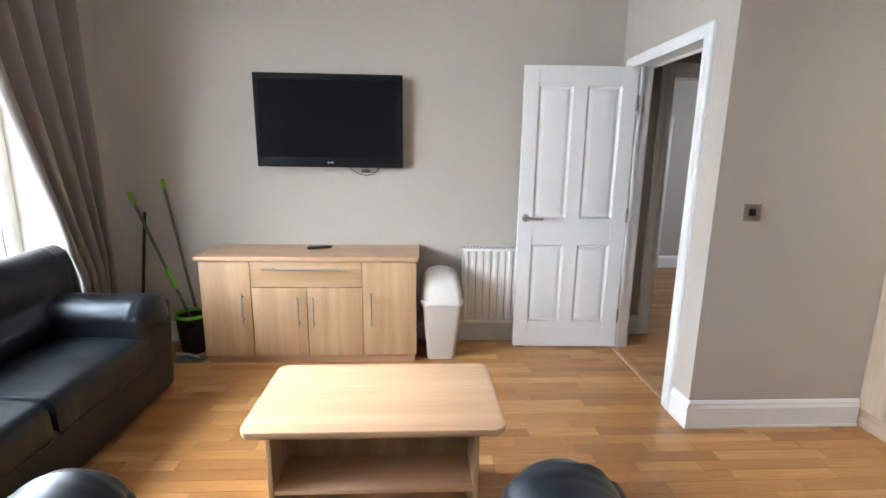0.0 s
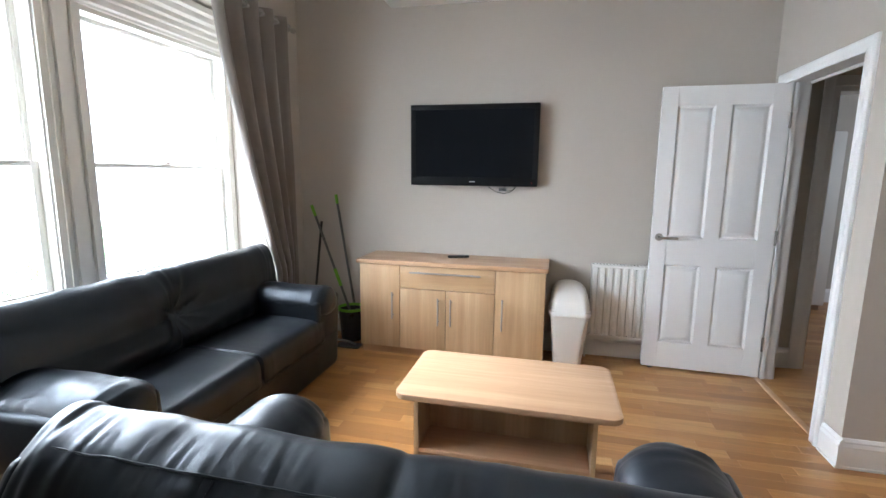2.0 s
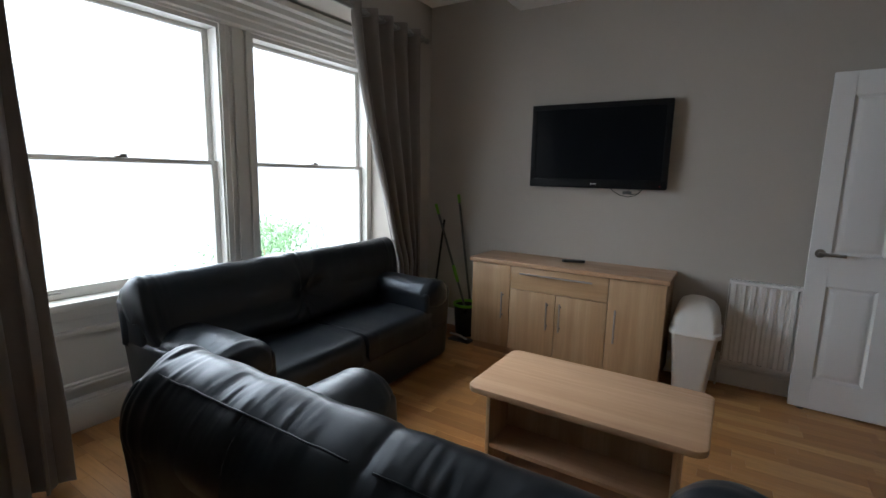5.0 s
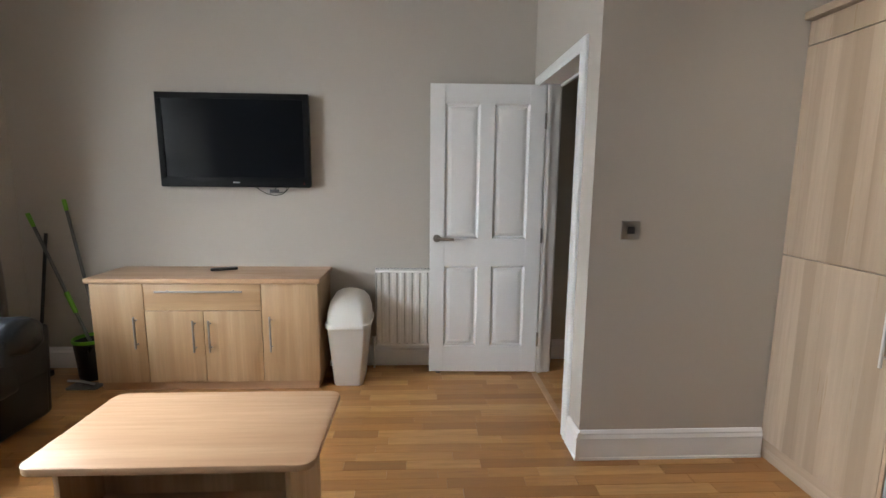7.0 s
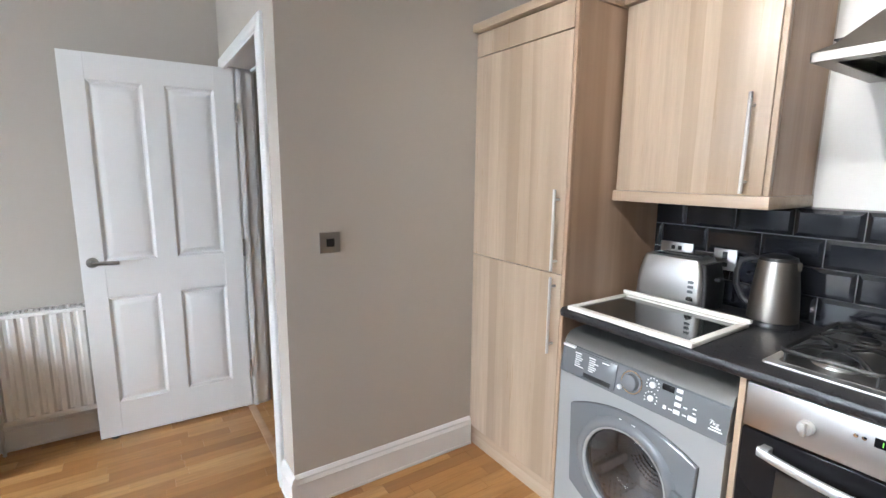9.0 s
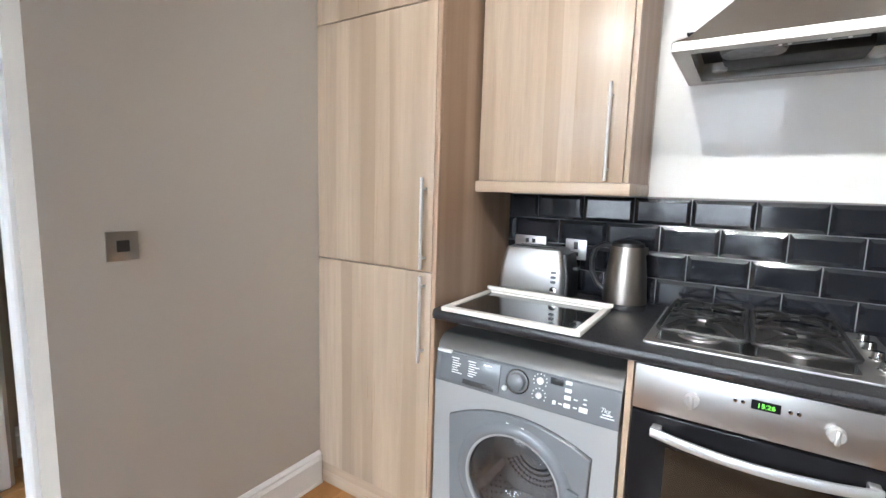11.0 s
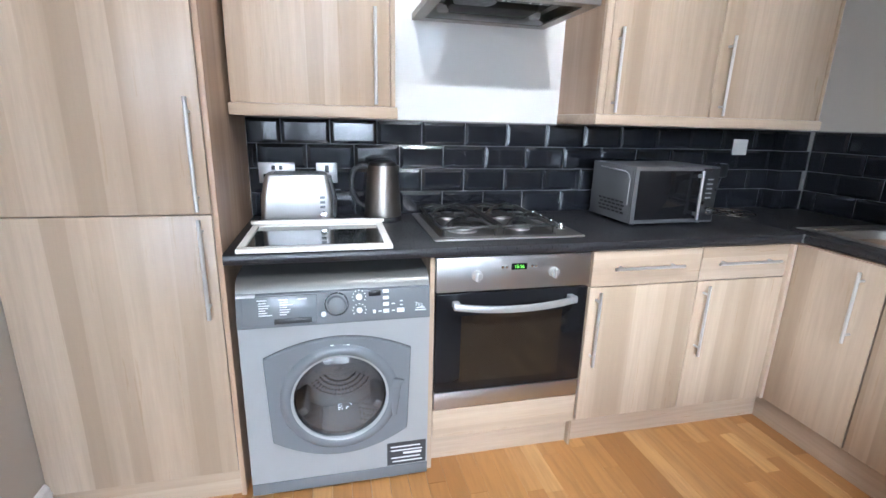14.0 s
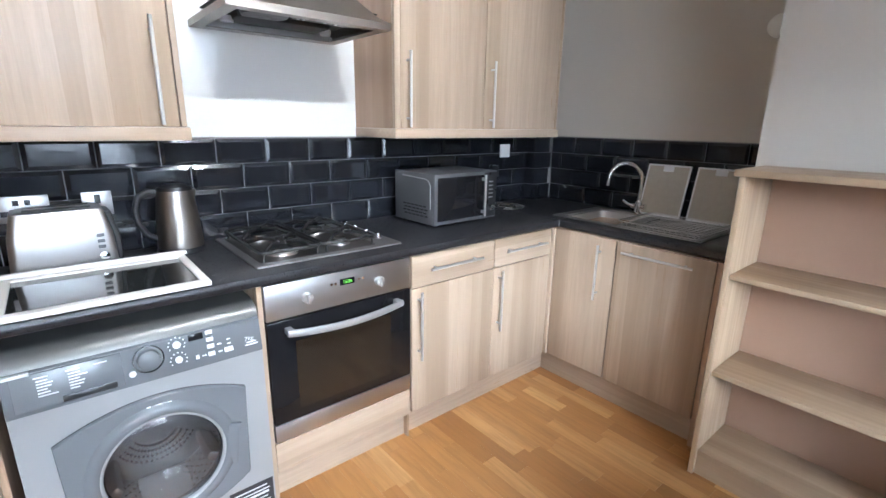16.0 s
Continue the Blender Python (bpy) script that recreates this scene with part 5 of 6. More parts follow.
clk = part("clock", box(FX - 0.0055, FX - 0.004, 1.757, 1.818, 0.812, 0.836, 0.001), GLOSSB, cp, "black clock window")
ck = bpy.data.curves.new("digits", "FONT")
ck.body, ck.size, ck.extrude, ck.align_x = "15:26", 0.0175, 0.0002, "CENTER"
cko = new("digits", ck)
cko.data.materials.append(CLOCK)
cko.parent = clk
cko.matrix_basis = Matrix.Translation((FX - 0.0062, 1.787, 0.818)) @ Matrix(((0, 0, -1, 0), (-1, 0, 0, 0), (0, 1, 0, 0), (0, 0, 0, 1)))
for yy in (1.852, 1.836, 1.738, 1.722):
    part("button", lathe([(0.0, 0.0), (0.005, 0.0), (0.005, 0.003), (0.0, 0.004)], 12, Matrix.Translation((FX - 0.004, yy, 0.824)) @ RY), CHROME, cp)
dg = part("door_glass", box(FX - 0.006, FX + 0.018, oy0, oy1, 0.336, 0.731, 0.003), GLOSSB, ov, "black glass door")
part("window", box(FX - 0.0072, FX - 0.006, oy0 + 0.10, oy1 - 0.095, 0.375, 0.645), plain("brown_tinted_glass", (0.018, 0.013, 0.009), 0.1, rvary=0.03), dg, "brown tinted viewing window")
hb = bmesh.new()
pts = []
for k in range(13):
    s = -1 + k / 6
    pts.append((FX - 0.040 - 0.014 * (1 - s * s), 1.80 + s * 0.238, 0.695 - 0.016 * (1 - s * s)))
rings = []
for p in pts:
    rings.append([hb.verts.new((p[0] + a, p[1], p[2] + b)) for a, b in ((-0.006, -0.011), (-0.008, 0.0), (-0.004, 0.012), (0.006, 0.012), (0.008, 0.0), (0.006, -0.011))])
for a, b in zip(rings, rings[1:]):
    for k in range(6):
        hb.faces.new((a[k], a[(k + 1) % 6], b[(k + 1) % 6], b[k]))
hb.faces.new(rings[0][::-1])
hb.faces.new(rings[-1])
for s in (-1, 1):
    boxed(hb, FX - 0.036, FX - 0.006, 1.80 + s * 0.225 - 0.012, 1.80 + s * 0.225 + 0.012, 0.684, 0.706, 0.003)
bmesh.ops.recalc_face_normals(hb, faces=hb.faces)
part("handle", hb, plain("satin_aluminium", (0.58, 0.58, 0.57), 0.36, 0.8, 0.01, rvary=0.0), dg, "curved aluminium handle")
part("lower_strip", box(FX - 0.004, FX + 0.018, oy0, oy1, 0.262, 0.332, 0.002), STEEL, ov, "brushed steel lower strip")
oh = thing("oven_housing", "wood-effect housing under the oven", "cabinet", (4.5, 1.8, 0))
part("filler_panel", box(FX, FX + 0.018, 1.498, 2.098, 0.133, 0.257, 0.002), KITCHY, oh)
part("side", box(FX + 0.001, 4.76, 2.1, 2.117, 0.0, 0.868), KITCH, oh)
part("side", box(FX + 0.022, 4.76, 1.49, 1.498, 0.0, 0.868), KITCH, oh)


def base_unit(y0, y1, hy, dh, label):
    e = thing("base_cabinet", label, "cabinet", (4.5, (y0 + y1) / 2, 0), group="kitchen base cabinets")
    part("carcass", box(FX + 0.021, 4.76, y0 + 0.001, y1 - 0.001, 0.13, 0.868), CARCASS_SHADED, e)
    dd = part("drawer", box(FX, FX + 0.019, y0 + 0.002, y1 - 0.002, 0.724, 0.866, 0.0025), KITCHY, e)
    bar(dd, (FX, dh[0], 0.80), (FX, dh[1], 0.80), (-1, 0, 0))
    dd = part("door", box(FX, FX + 0.019, y0 + 0.002, y1 - 0.002, 0.135, 0.720, 0.0025), KITCH, e)
    bar(dd, (FX, hy, 0.395), (FX, hy, 0.708), (-1, 0, 0))
    return e


base_unit(0.998, 1.488, 1.455, (1.10, 1.405), "wood-effect base cabinet with drawer beside the oven")
base_unit(0.565, 0.998, 0.962, (0.63, 0.935), "wood-effect base cabinet with drawer in the corner")
cu = thing("base_cabinet", "wood-effect corner cabinet under the sink", "cabinet", (4.0, 0.3, 0), group="kitchen base cabinets")
part("carcass", box(3.835, 4.218, YS + 0.04, FY - 0.021, 0.13, 0.868), CARCASS_SHADED, cu)
part("corner_post", box(4.185, 4.219, FY - 0.002, FY + 0.016, 0.135, 0.866, 0.002), KITCH, cu)
dd = part("door", box(3.834, 4.183, FY - 0.019, FY, 0.135, 0.866, 0.0025), KITCH, cu)
bar(dd, (3.912, FY, 0.55), (3.912, FY, 0.832), (0, 1, 0))
dw = thing("dishwasher", "slimline dishwasher behind a wood-effect door", "dishwasher", (3.6, 0.3, 0))
part("carcass", box(3.386, 3.83, YS + 0.04, FY - 0.021, 0.13, 0.868), CARCASS_SHADED, dw)
dd = part("door", box(3.386, 3.828, FY - 0.019, FY, 0.135, 0.866, 0.0025), KITCH, dw)
bar(dd, (3.465, FY, 0.822), (3.788, FY, 0.822), (0, 1, 0))
part("end_panel", box(3.364, 3.383, YC + 0.002, FY - 0.004, 0.0, 0.868), CARCASS_SHADED, dw)
pl = thing("plinth", "wood-effect plinth along the kitchen units", "plinth", (4.26, 0.6, 0), kind="structure")
part("board", box(4.252, 4.27, 0.50, 2.098, 0.0, 0.129, 0.002), KITCHY, pl)
part("board", box(3.386, 4.251, 0.488, 0.506, 0.0, 0.129, 0.002), KITCHX, pl)

# worktop, with a rolled front edge
wt = thing("worktop", "black laminate L-shaped worktop with a rolled edge", "worktop", (4.5, 1.3, 0.87))


def rolled(length_axis, a0, a1, front, back):
    s = -1 if front < back else 1
    prof = [(back, 0.872), (front - s * 0.012, 0.872), (front - s * 0.004, 0.876), (front, 0.886), (front, 0.896), (front - s * 0.004, 0.906), (front - s * 0.013, 0.910), (back, 0.910)]
    bm = bmesh.new()
    e2 = [[bm.verts.new((p, a, z) if length_axis == "y" else (a, p, z)) for p, z in prof] for a in (a0, a1)]
    for k in range(8):
        bm.faces.new((e2[0][k], e2[0][(k + 1) % 8], e2[1][(k + 1) % 8], e2[1][k]))
    bm.faces.new(e2[0][::-1])
    bm.faces.new(e2[1])
    bmesh.ops.recalc_face_normals(bm, faces=bm.faces)
    return bm


part("long_top", rolled("y", 0.535, 2.779, 4.180, XK - 0.001), TOP, wt)
# the sink run is cut out for the bowl
rt_ = rolled("x", 3.366, 4.179, 0.534, 0.43)
boxed(rt_, 3.366, XK - 0.001, YS + 0.001, 0.02, 0.872, 0.910)
boxed(rt_, 4.262, XK - 0.001, 0.02, 0.534, 0.872, 0.910)
boxed(rt_, 4.179, 4.262, 0.43, 0.534, 0.872, 0.910)
boxed(rt_, 3.366, 3.50, 0.02, 0.43, 0.872, 0.910)
part("sink_top", rt_, TOP, wt)
part("joint_strip", box(4.176, 4.182, 0.53, 0.537, 0.874, 0.911), STEEL, wt, "metal joint strip")

# sink, tap, drying rack, filters
sk = thing("sink", "stainless steel sink with a drainer", "sink", (3.9, 0.22, 0.91))
rim = bmesh.new()
for a in ((3.495, 4.285, 0.42, 0.455), (3.495, 4.285, 0.0, 0.035), (4.235, 4.285, 0.035, 0.42), (3.87, 3.91, 0.035, 0.42), (3.495, 3.53, 0.035, 0.42)):
    boxed(rim, *a, 0.9105, 0.916, 0.002)
part("rim", rim, STEEL, sk)
bowl = bmesh.new()
rs = []
for ins, z in ((0.0, 0.914), (0.012, 0.905), (0.025, 0.79), (0.06, 0.765)):
    rs.append([bowl.verts.new((x, y, z)) for x, y in rounded(3.905 + ins, 4.24 - ins, 0.03 + ins, 0.425 - ins, 0.07, 6)])
for a, b in zip(rs, rs[1:]):
    for k in range(len(a)):
        bowl.faces.new((a[k], a[(k + 1) % len(a)], b[(k + 1) % len(a)], b[k]))
bowl.faces.new(rs[-1])
bmesh.ops.recalc_face_normals(bowl, faces=bowl.faces)
part("bowl", bowl, STEEL, sk)
dn = part("drainer", box(3.53, 3.87, 0.035, 0.42, 0.903, 0.908), STEEL, sk)
for k in range(9):
    part("rib", box(3.54, 3.86, 0.06 + k * 0.04, 0.075 + k * 0.04, 0.908, 0.912, 0.001), STEEL, dn)
tp_ = thing("tap", "chrome swan-neck kitchen tap", "tap", (4.03, 0.02, 0.916))
part("base", lathe([(0.0, 0.0), (0.028, 0.0), (0.028, 0.006), (0.022, 0.012), (0.021, 0.07), (0.014, 0.078), (0.0, 0.078)], 24, Matrix.Translation((4.02, 0.018, 0.912))), CHROME, tp_)
neck = [(4.02, 0.018, 0.985), (4.02, 0.018, 1.08)]
for k in range(13):
    an = radians(180 - 15 * k)
    rr = 0.092
    neck.append((4.02 + (rr + rr * math.cos(an)) * 0.66, 0.018 + (rr + rr * math.cos(an)) * 0.75, 1.105 + rr * math.sin(an)))
neck.append((neck[-1][0] + 0.003, neck[-1][1] + 0.003, 1.072))
part("spout", tube(neck, 0.0115, 14), CHROME, tp_)
part("lever", tube([(4.045, 0.03, 0.955), (4.07, 0.045, 0.965), (4.095, 0.06, 0.985)], 0.007, 10), CHROME, tp_)
part("cross_head", rod(rod(bmesh.new(), (3.985, 0.02, 0.955), (4.06, 0.02, 0.955), 0.015, 16), (3.975, 0.02, 0.955), (3.985, 0.02, 0.955), 0.019, 16), CHROME, tp_)
rk = thing("drying_rack", "black wire drying rack lying on the drainer", "drying rack", (3.7, 0.25, 0.916))
fr = bmesh.new()
for z in (0.921, 0.945):
    o = [(x, y, z) for x, y in rounded(3.505, 3.90, 0.09, 0.45, 0.03, 4)]
    merge(fr, tube(o + [o[0]], 0.003, 6))
part("frame", fr, STEEL, rk)
for k in range(14):
    x = 3.53 + k * 0.0265
    part("wire", tube([(x, 0.092, 0.945), (x, 0.10, 0.922), (x, 0.44, 0.922), (x, 0.448, 0.945)], 0.0018, 5), STEEL, rk)


def filter_panel(x0, x1, tilt):
    e = thing("hood_filter", "cooker hood mesh filter leaning on the tiles", "filter", group="hood filters")
    w2, h2 = x1 - x0, 0.285
    f = bmesh.new()
    for a in ((0, w2, 0, 0.009), (0, w2, h2 - 0.009, h2), (0, 0.009, 0.009, h2 - 0.009), (w2 - 0.009, w2, 0.009, h2 - 0.009)):
        boxed(f, a[0], a[1], 0, 0.008, a[2], a[3], 0.001)
    part("frame", f, PALE, e, "pale metal frame")
    g = box(0.009, w2 - 0.009, 0.002, 0.006, 0.009, h2 - 0.009)
    for k in range(26):
        rod(g, (0.009 + (w2 - 0.018) * k / 25, 0.0065, 0.009), (0.009 + (w2 - 0.018) * k / 25, 0.0065, h2 - 0.009), 0.0008, 4)
    part("mesh", g, MESHF, e, "greasy wire mesh")
    part("latch", box(w2 * 0.38, w2 * 0.62, 0.007, 0.012, h2 - 0.038, h2 - 0.008, 0.002), PALE, e, "pale latch")
    e.matrix_basis = pose(x0, 0.012, 0.917, tilt, 0, 0)
    return e


filter_panel(3.785, 4.02, 14)
filter_panel(3.515, 3.752, 14)

# hob
ho = thing("hob", "stainless steel gas hob with four burners", "hob", (4.5, 1.8, 0.91))
part("tray", prism(rounded(4.253, 4.765, 1.497, 2.092, 0.012), 0.9105, 0.918, None, 0.003), STEEL, ho)
part("well", prism(rounded(4.285, 4.735, 1.60, 2.065, 0.02), 0.9175, 0.919), WELL, ho)
for bx, by, r in ((4.385, 1.955, 0.047), (4.635, 1.955, 0.034), (4.39, 1.715, 0.034), (4.63, 1.715, 0.042)):
    b = part("burner", lathe([(0.0, 0.0), (r * 1.25, 0.0), (r * 1.2, 0.006), (r, 0.009), (r, 0.016), (0.0, 0.016)], 28, Matrix.Translation((bx, by, 0.9185))), STEEL, ho, "aluminium burner ring")
    part("cap", lathe([(0.0, 0.0), (r * 0.85, 0.0), (r * 0.9, 0.004), (r * 0.8, 0.009), (0.0, 0.010)], 28, Matrix.Translation((bx, by, 0.9345))), IRON, b, "black burner cap")
for y0, y1 in ((1.84, 2.06), (1.605, 1.825)):
    g = bmesh.new()
    o = [(x, y, 0.952) for x, y in rounded(4.29, 4.73, y0, y1, 0.02, 3)]
    merge(g, tube(o + [o[0]], 0.007, 6))
    rod(g, (4.51, y0, 0.952), (4.51, y1, 0.952), 0.006, 6)
    for bx in (4.388, 4.632):
        by = 1.955 if y0 > 1.8 else 1.715
        for an in range(4):
            a = radians(45 + 90 * an)
            tip = (bx + 0.022 * math.cos(a), by + 0.022 * math.sin(a), 0.967)
            far = (bx + 0.13 * math.cos(a), by + 0.13 * math.sin(a), 0.950)
            far = (max(4.29, min(4.73, far[0])), max(y0, min(y1, far[1])), 0.952)
            merge(g, tube([far, ((far[0] + tip[0]) / 2, (far[1] + tip[1]) / 2, 0.970), tip], 0.007, 6))
    for x in (4.30, 4.72):
        for y in (y0 + 0.01, y1 - 0.01):
            rod(g, (x, y, 0.919), (x, y, 0.947), 0.004, 6)
    part("pan_support", g, IRON, ho, "black enamelled pan support")
for k in range(4):
    x = 4.37 + 0.095 * k
    kb = lathe([(0.0, 0.0), (0.019, 0.0), (0.019, 0.004), (0.015, 0.006), (0.013, 0.024), (0.0, 0.026)], 20, Matrix.Translation((x, 1.545, 0.918)))
    part("knob", kb, CHROME, ho, "metal control knob")

# toaster, kettle, glass shelf
to = thing("toaster", "stainless steel two-slice toaster on the worktop", "toaster", (4.58, 2.58, 0.91))
TM = Matrix.Translation((4.655, 2.578, 0.911)) @ Euler((0, 0, radians(2))).to_matrix().to_4x4()


def put(bm, m):
    bmesh.ops.transform(bm, matrix=m, verts=bm.verts)
    return bm


part("body", put(loft([(0, 0, 0.165, 0.272, 0.012), (0, 0, 0.172, 0.280, 0.02), (0, 0, 0.168, 0.268, 0.12), (0, 0, 0.150, 0.240, 0.185), (0, 0, 0.140, 0.228, 0.198), (0, 0, 0.11, 0.20, 0.203)], 0.022, 5), TM), STEEL, to)
part("base", put(loft([(0, 0, 0.160, 0.266, 0.0), (0, 0, 0.160, 0.266, 0.012)], 0.02), TM), BLACK, to)
part("end_cap", put(loft([(0, -0.142, 0.15, 0.02, 0.005), (0, -0.142, 0.152, 0.02, 0.10), (0, -0.126, 0.135, 0.02, 0.185)], 0.008), TM), BLACK, to, "black plastic end")
sl = bmesh.new()
for x in (-0.032, 0.032):
    boxed(sl, x - 0.014, x + 0.014, -0.085, 0.085, 0.2025, 0.2045)
part("slots", put(sl, TM), BLACK, to, "dark bread slots")
for k, z in enumerate((0.075, 0.094, 0.113)):
    part("button", put(box(-0.0905, -0.082, -0.105, -0.085, z - 0.005, z + 0.005, 0.002), TM), SILVERD, to)
part("dial", put(lathe([(0.0, 0.0), (0.014, 0.0), (0.014, 0.01), (0.0, 0.011)], 20, Matrix.Translation((-0.083, -0.098, 0.045)) @ RY), TM), CHROME, to)
part("lever", put(box(-0.018, 0.018, -0.172, -0.15, 0.12, 0.132, 0.003), TM), BLACK, to)
ke = thing("kettle", "stainless steel jug kettle with a black handle", "kettle", (4.67, 2.23, 0.91))
KM = Matrix.Translation((4.672, 2.232, 0.911))
part("body", lathe([(0.0, 0.02), (0.078, 0.02), (0.079, 0.03), (0.073, 0.12), (0.063, 0.21), (0.060, 0.232), (0.0, 0.232)], 40, KM), KETTLE, ke, "brushed steel jug")
part("base", lathe([(0.0, 0.0), (0.082, 0.0), (0.082, 0.012), (0.078, 0.019), (0.0, 0.019)], 36, KM), BLACK, ke)
part("lid", lathe([(0.0, 0.232), (0.059, 0.232), (0.056, 0.244), (0.03, 0.254), (0.0, 0.256)], 32, KM), BLACK, ke, "black lid")
part("handle", put(tube([(0.0, 0.058, 0.225), (0.0, 0.085, 0.232), (0.0, 0.118, 0.215), (0.0, 0.132, 0.17), (0.0, 0.128, 0.12), (0.0, 0.105, 0.075), (0.0, 0.072, 0.055)], 0.011, 12), KM), BLACK, ke, "black handle")
part("spout", put(prism([(0.012, -0.055), (0.0, -0.071), (-0.012, -0.055)], 0.205, 0.232), KM), NICKEL, ke)
fs_ = thing("fridge_shelf", "white-framed glass fridge shelf lying on the worktop", "fridge shelf", (4.36, 2.5, 0.91))
f = bmesh.new()
for a in ((4.175, 4.205, 2.25, 2.74), (4.515, 4.55, 2.25, 2.74), (4.205, 4.515, 2.715, 2.74), (4.205, 4.515, 2.25, 2.275)):
    boxed(f, *a, 0.912, 0.928, 0.003)
boxed(f, 4.535, 4.553, 2.242, 2.748, 0.928, 0.942, 0.003)
part("frame", f, PLASTW, fs_, "white plastic frame")
part("glass", box(4.20, 4.52, 2.27, 2.72, 0.917, 0.922), plain("shelf_glass", (0.02, 0.022, 0.022), 0.05, rvary=0.02, vary=0.1), fs_, "glass sheet over the dark worktop")

# microwave and things in the corner
mw = thing("microwave", "silver microwave oven with a dark glass door", "microwave", (4.55, 1.0, 0.91))
MM = Matrix.Translation((4.395, 1.215, 0.911)) @ Euler((0, 0, radians(1.5))).to_matrix().to_4x4()


def mwp(name, bm, mat, label="", par=None):
    return part(name, put(bm, MM), mat, par or mw, label)


mwp("case", box(0.012, 0.315, -0.425, 0.0, 0.012, 0.255, 0.004), MWCASE)
fp = mwp("front_frame", box(0.0, 0.012, -0.425, 0.0, 0.012, 0.255, 0.003), MWCASE, "silver front frame")
mwp("door", box(-0.006, 0.0, -0.325, -0.018, 0.03, 0.238, 0.003), GLOSSB, "black glass door")
mwp("door_handle", rod(boxed(box(-0.028, -0.006, -0.318, -0.308, 0.045, 0.06), -0.028, -0.006, -0.318, -0.308, 0.21, 0.225), (-0.030, -0.313, 0.03), (-0.030, -0.313, 0.24), 0.006, 12), STEEL, "metal bar handle")
mwp("control_panel", box(-0.004, 0.0, -0.420, -0.332, 0.02, 0.248, 0.002), BLACK, "black control panel")
for k in range(5):
    mwp("button", box(-0.007, -0.004, -0.392, -0.362, 0.118 + 0.02 * k, 0.124 + 0.02 * k, 0.001), SILVER)
mwp("dial", lathe([(0.0, 0.0), (0.02, 0.0), (0.018, 0.02), (0.0, 0.022)], 20, Matrix.Translation((-0.004, -0.376, 0.065)) @ RY), CHROME)
vn = bmesh.new()
for r in range(4):
    for c in range(6):
        boxed(vn, 0.05 + c * 0.032 + (r % 2) * 0.01, 0.072 + c * 0.032 + (r % 2) * 0.01, 0.0, 0.0015, 0.045 + r * 0.016, 0.053 + r * 0.016)
mwp("side_vents", vn, BLACK, "dark vent slots")
mwp("side_rib", tube([(0.03, 0.0, 0.09), (0.03, 0.0, 0.20), (0.045, 0.0, 0.222), (0.07, 0.0, 0.23), (0.25, 0.0, 0.235)], 0.003, 6), SILVER)
for x in (0.04, 0.28):
    for y in (-0.38, -0.04):
        mwp("foot", rod(bmesh.new(), (x, y, -0.001), (x, y, 0.012), 0.012, 10), BLACK)
pr = thing("wire_rack", "round chrome wire rack lying on the worktop", "rack", (4.62, 0.55, 0.91))
for r in (0.11, 0.06):
    o = [(4.60 + r * math.cos(k * math.pi / 18), 0.50 + r * math.sin(k * math.pi / 18), 0.922) for k in range(37)]
    part("ring", tube(o, 0.003, 6), CHROME, pr)
for k in range(3):
    a = k * math.pi / 3
    part("spoke", tube([(4.60 - 0.11 * math.cos(a), 0.50 - 0.11 * math.sin(a), 0.919), (4.60 + 0.11 * math.cos(a), 0.50 + 0.11 * math.sin(a), 0.919)], 0.0025, 6), CHROME, pr)
for k in range(3):
    a = 0.5 + k * 2 * math.pi / 3
    part("foot", rod(bmesh.new(), (4.60 + 0.11 * math.cos(a), 0.50 + 0.11 * math.sin(a), 0.9105), (4.60 + 0.11 * math.cos(a), 0.50 + 0.11 * math.sin(a), 0.922), 0.003, 6), CHROME, pr)


# sockets on the tiles
def socket(name, label, y0, y1, z0, z1, mat, switches, holes):
    e = thing(name, label, "socket", (XK - 0.012, (y0 + y1) / 2, (z0 + z1) / 2))
    part("plate", box(XK - 0.021, XK - 0.0115, y0, y1, z0, z1, 0.002), mat, e)
    for yy, zz, a, b in switches:
        part("rocker", box(XK - 0.025, XK - 0.021, yy - a, yy + a, zz - b, zz + b, 0.001), BLACK, e, "black rocker")
    for yy, zz in holes:
        part("pin_hole", box(XK - 0.0225, XK - 0.021, yy - 0.012, yy + 0.012, zz - 0.009, zz + 0.009, 0.001), BLACK, e)
    return e


socket("double_socket", "brushed metal double socket on the black tiles", 2.594, 2.740, 1.055, 1.142, STEEL, [(2.68, 1.12, 0.008, 0.009), (2.65, 1.12, 0.008, 0.009)], [(2.71, 1.085), (2.625, 1.085)])
socket("switched_socket", "brushed metal switched outlet on the black tiles", 2.417, 2.506, 1.055, 1.141, STEEL, [(2.461, 1.115, 0.009, 0.016)], [(2.461, 1.078)])
socket("wall_switch", "white plastic switch plate on the black tiles", 0.29, 0.375, 1.195, 1.275, PLASTW, [], [])
pg = thing("power_adapter", "black power adapter plugged in above the worktop", "adapter", (4.76, 0.45, 1.1))
part("body", box(XK - 0.06, XK - 0.0115, 0.42, 0.47, 1.08, 1.15, 0.006), BLACK, pg)
part("cord", tube([(XK - 0.04, 0.44, 1.08), (XK - 0.035, 0.45, 1.0), (XK - 0.04, 0.50, 0.93), (XK - 0.10, 0.60, 0.914)], 0.003, 6), BLACK, pg)

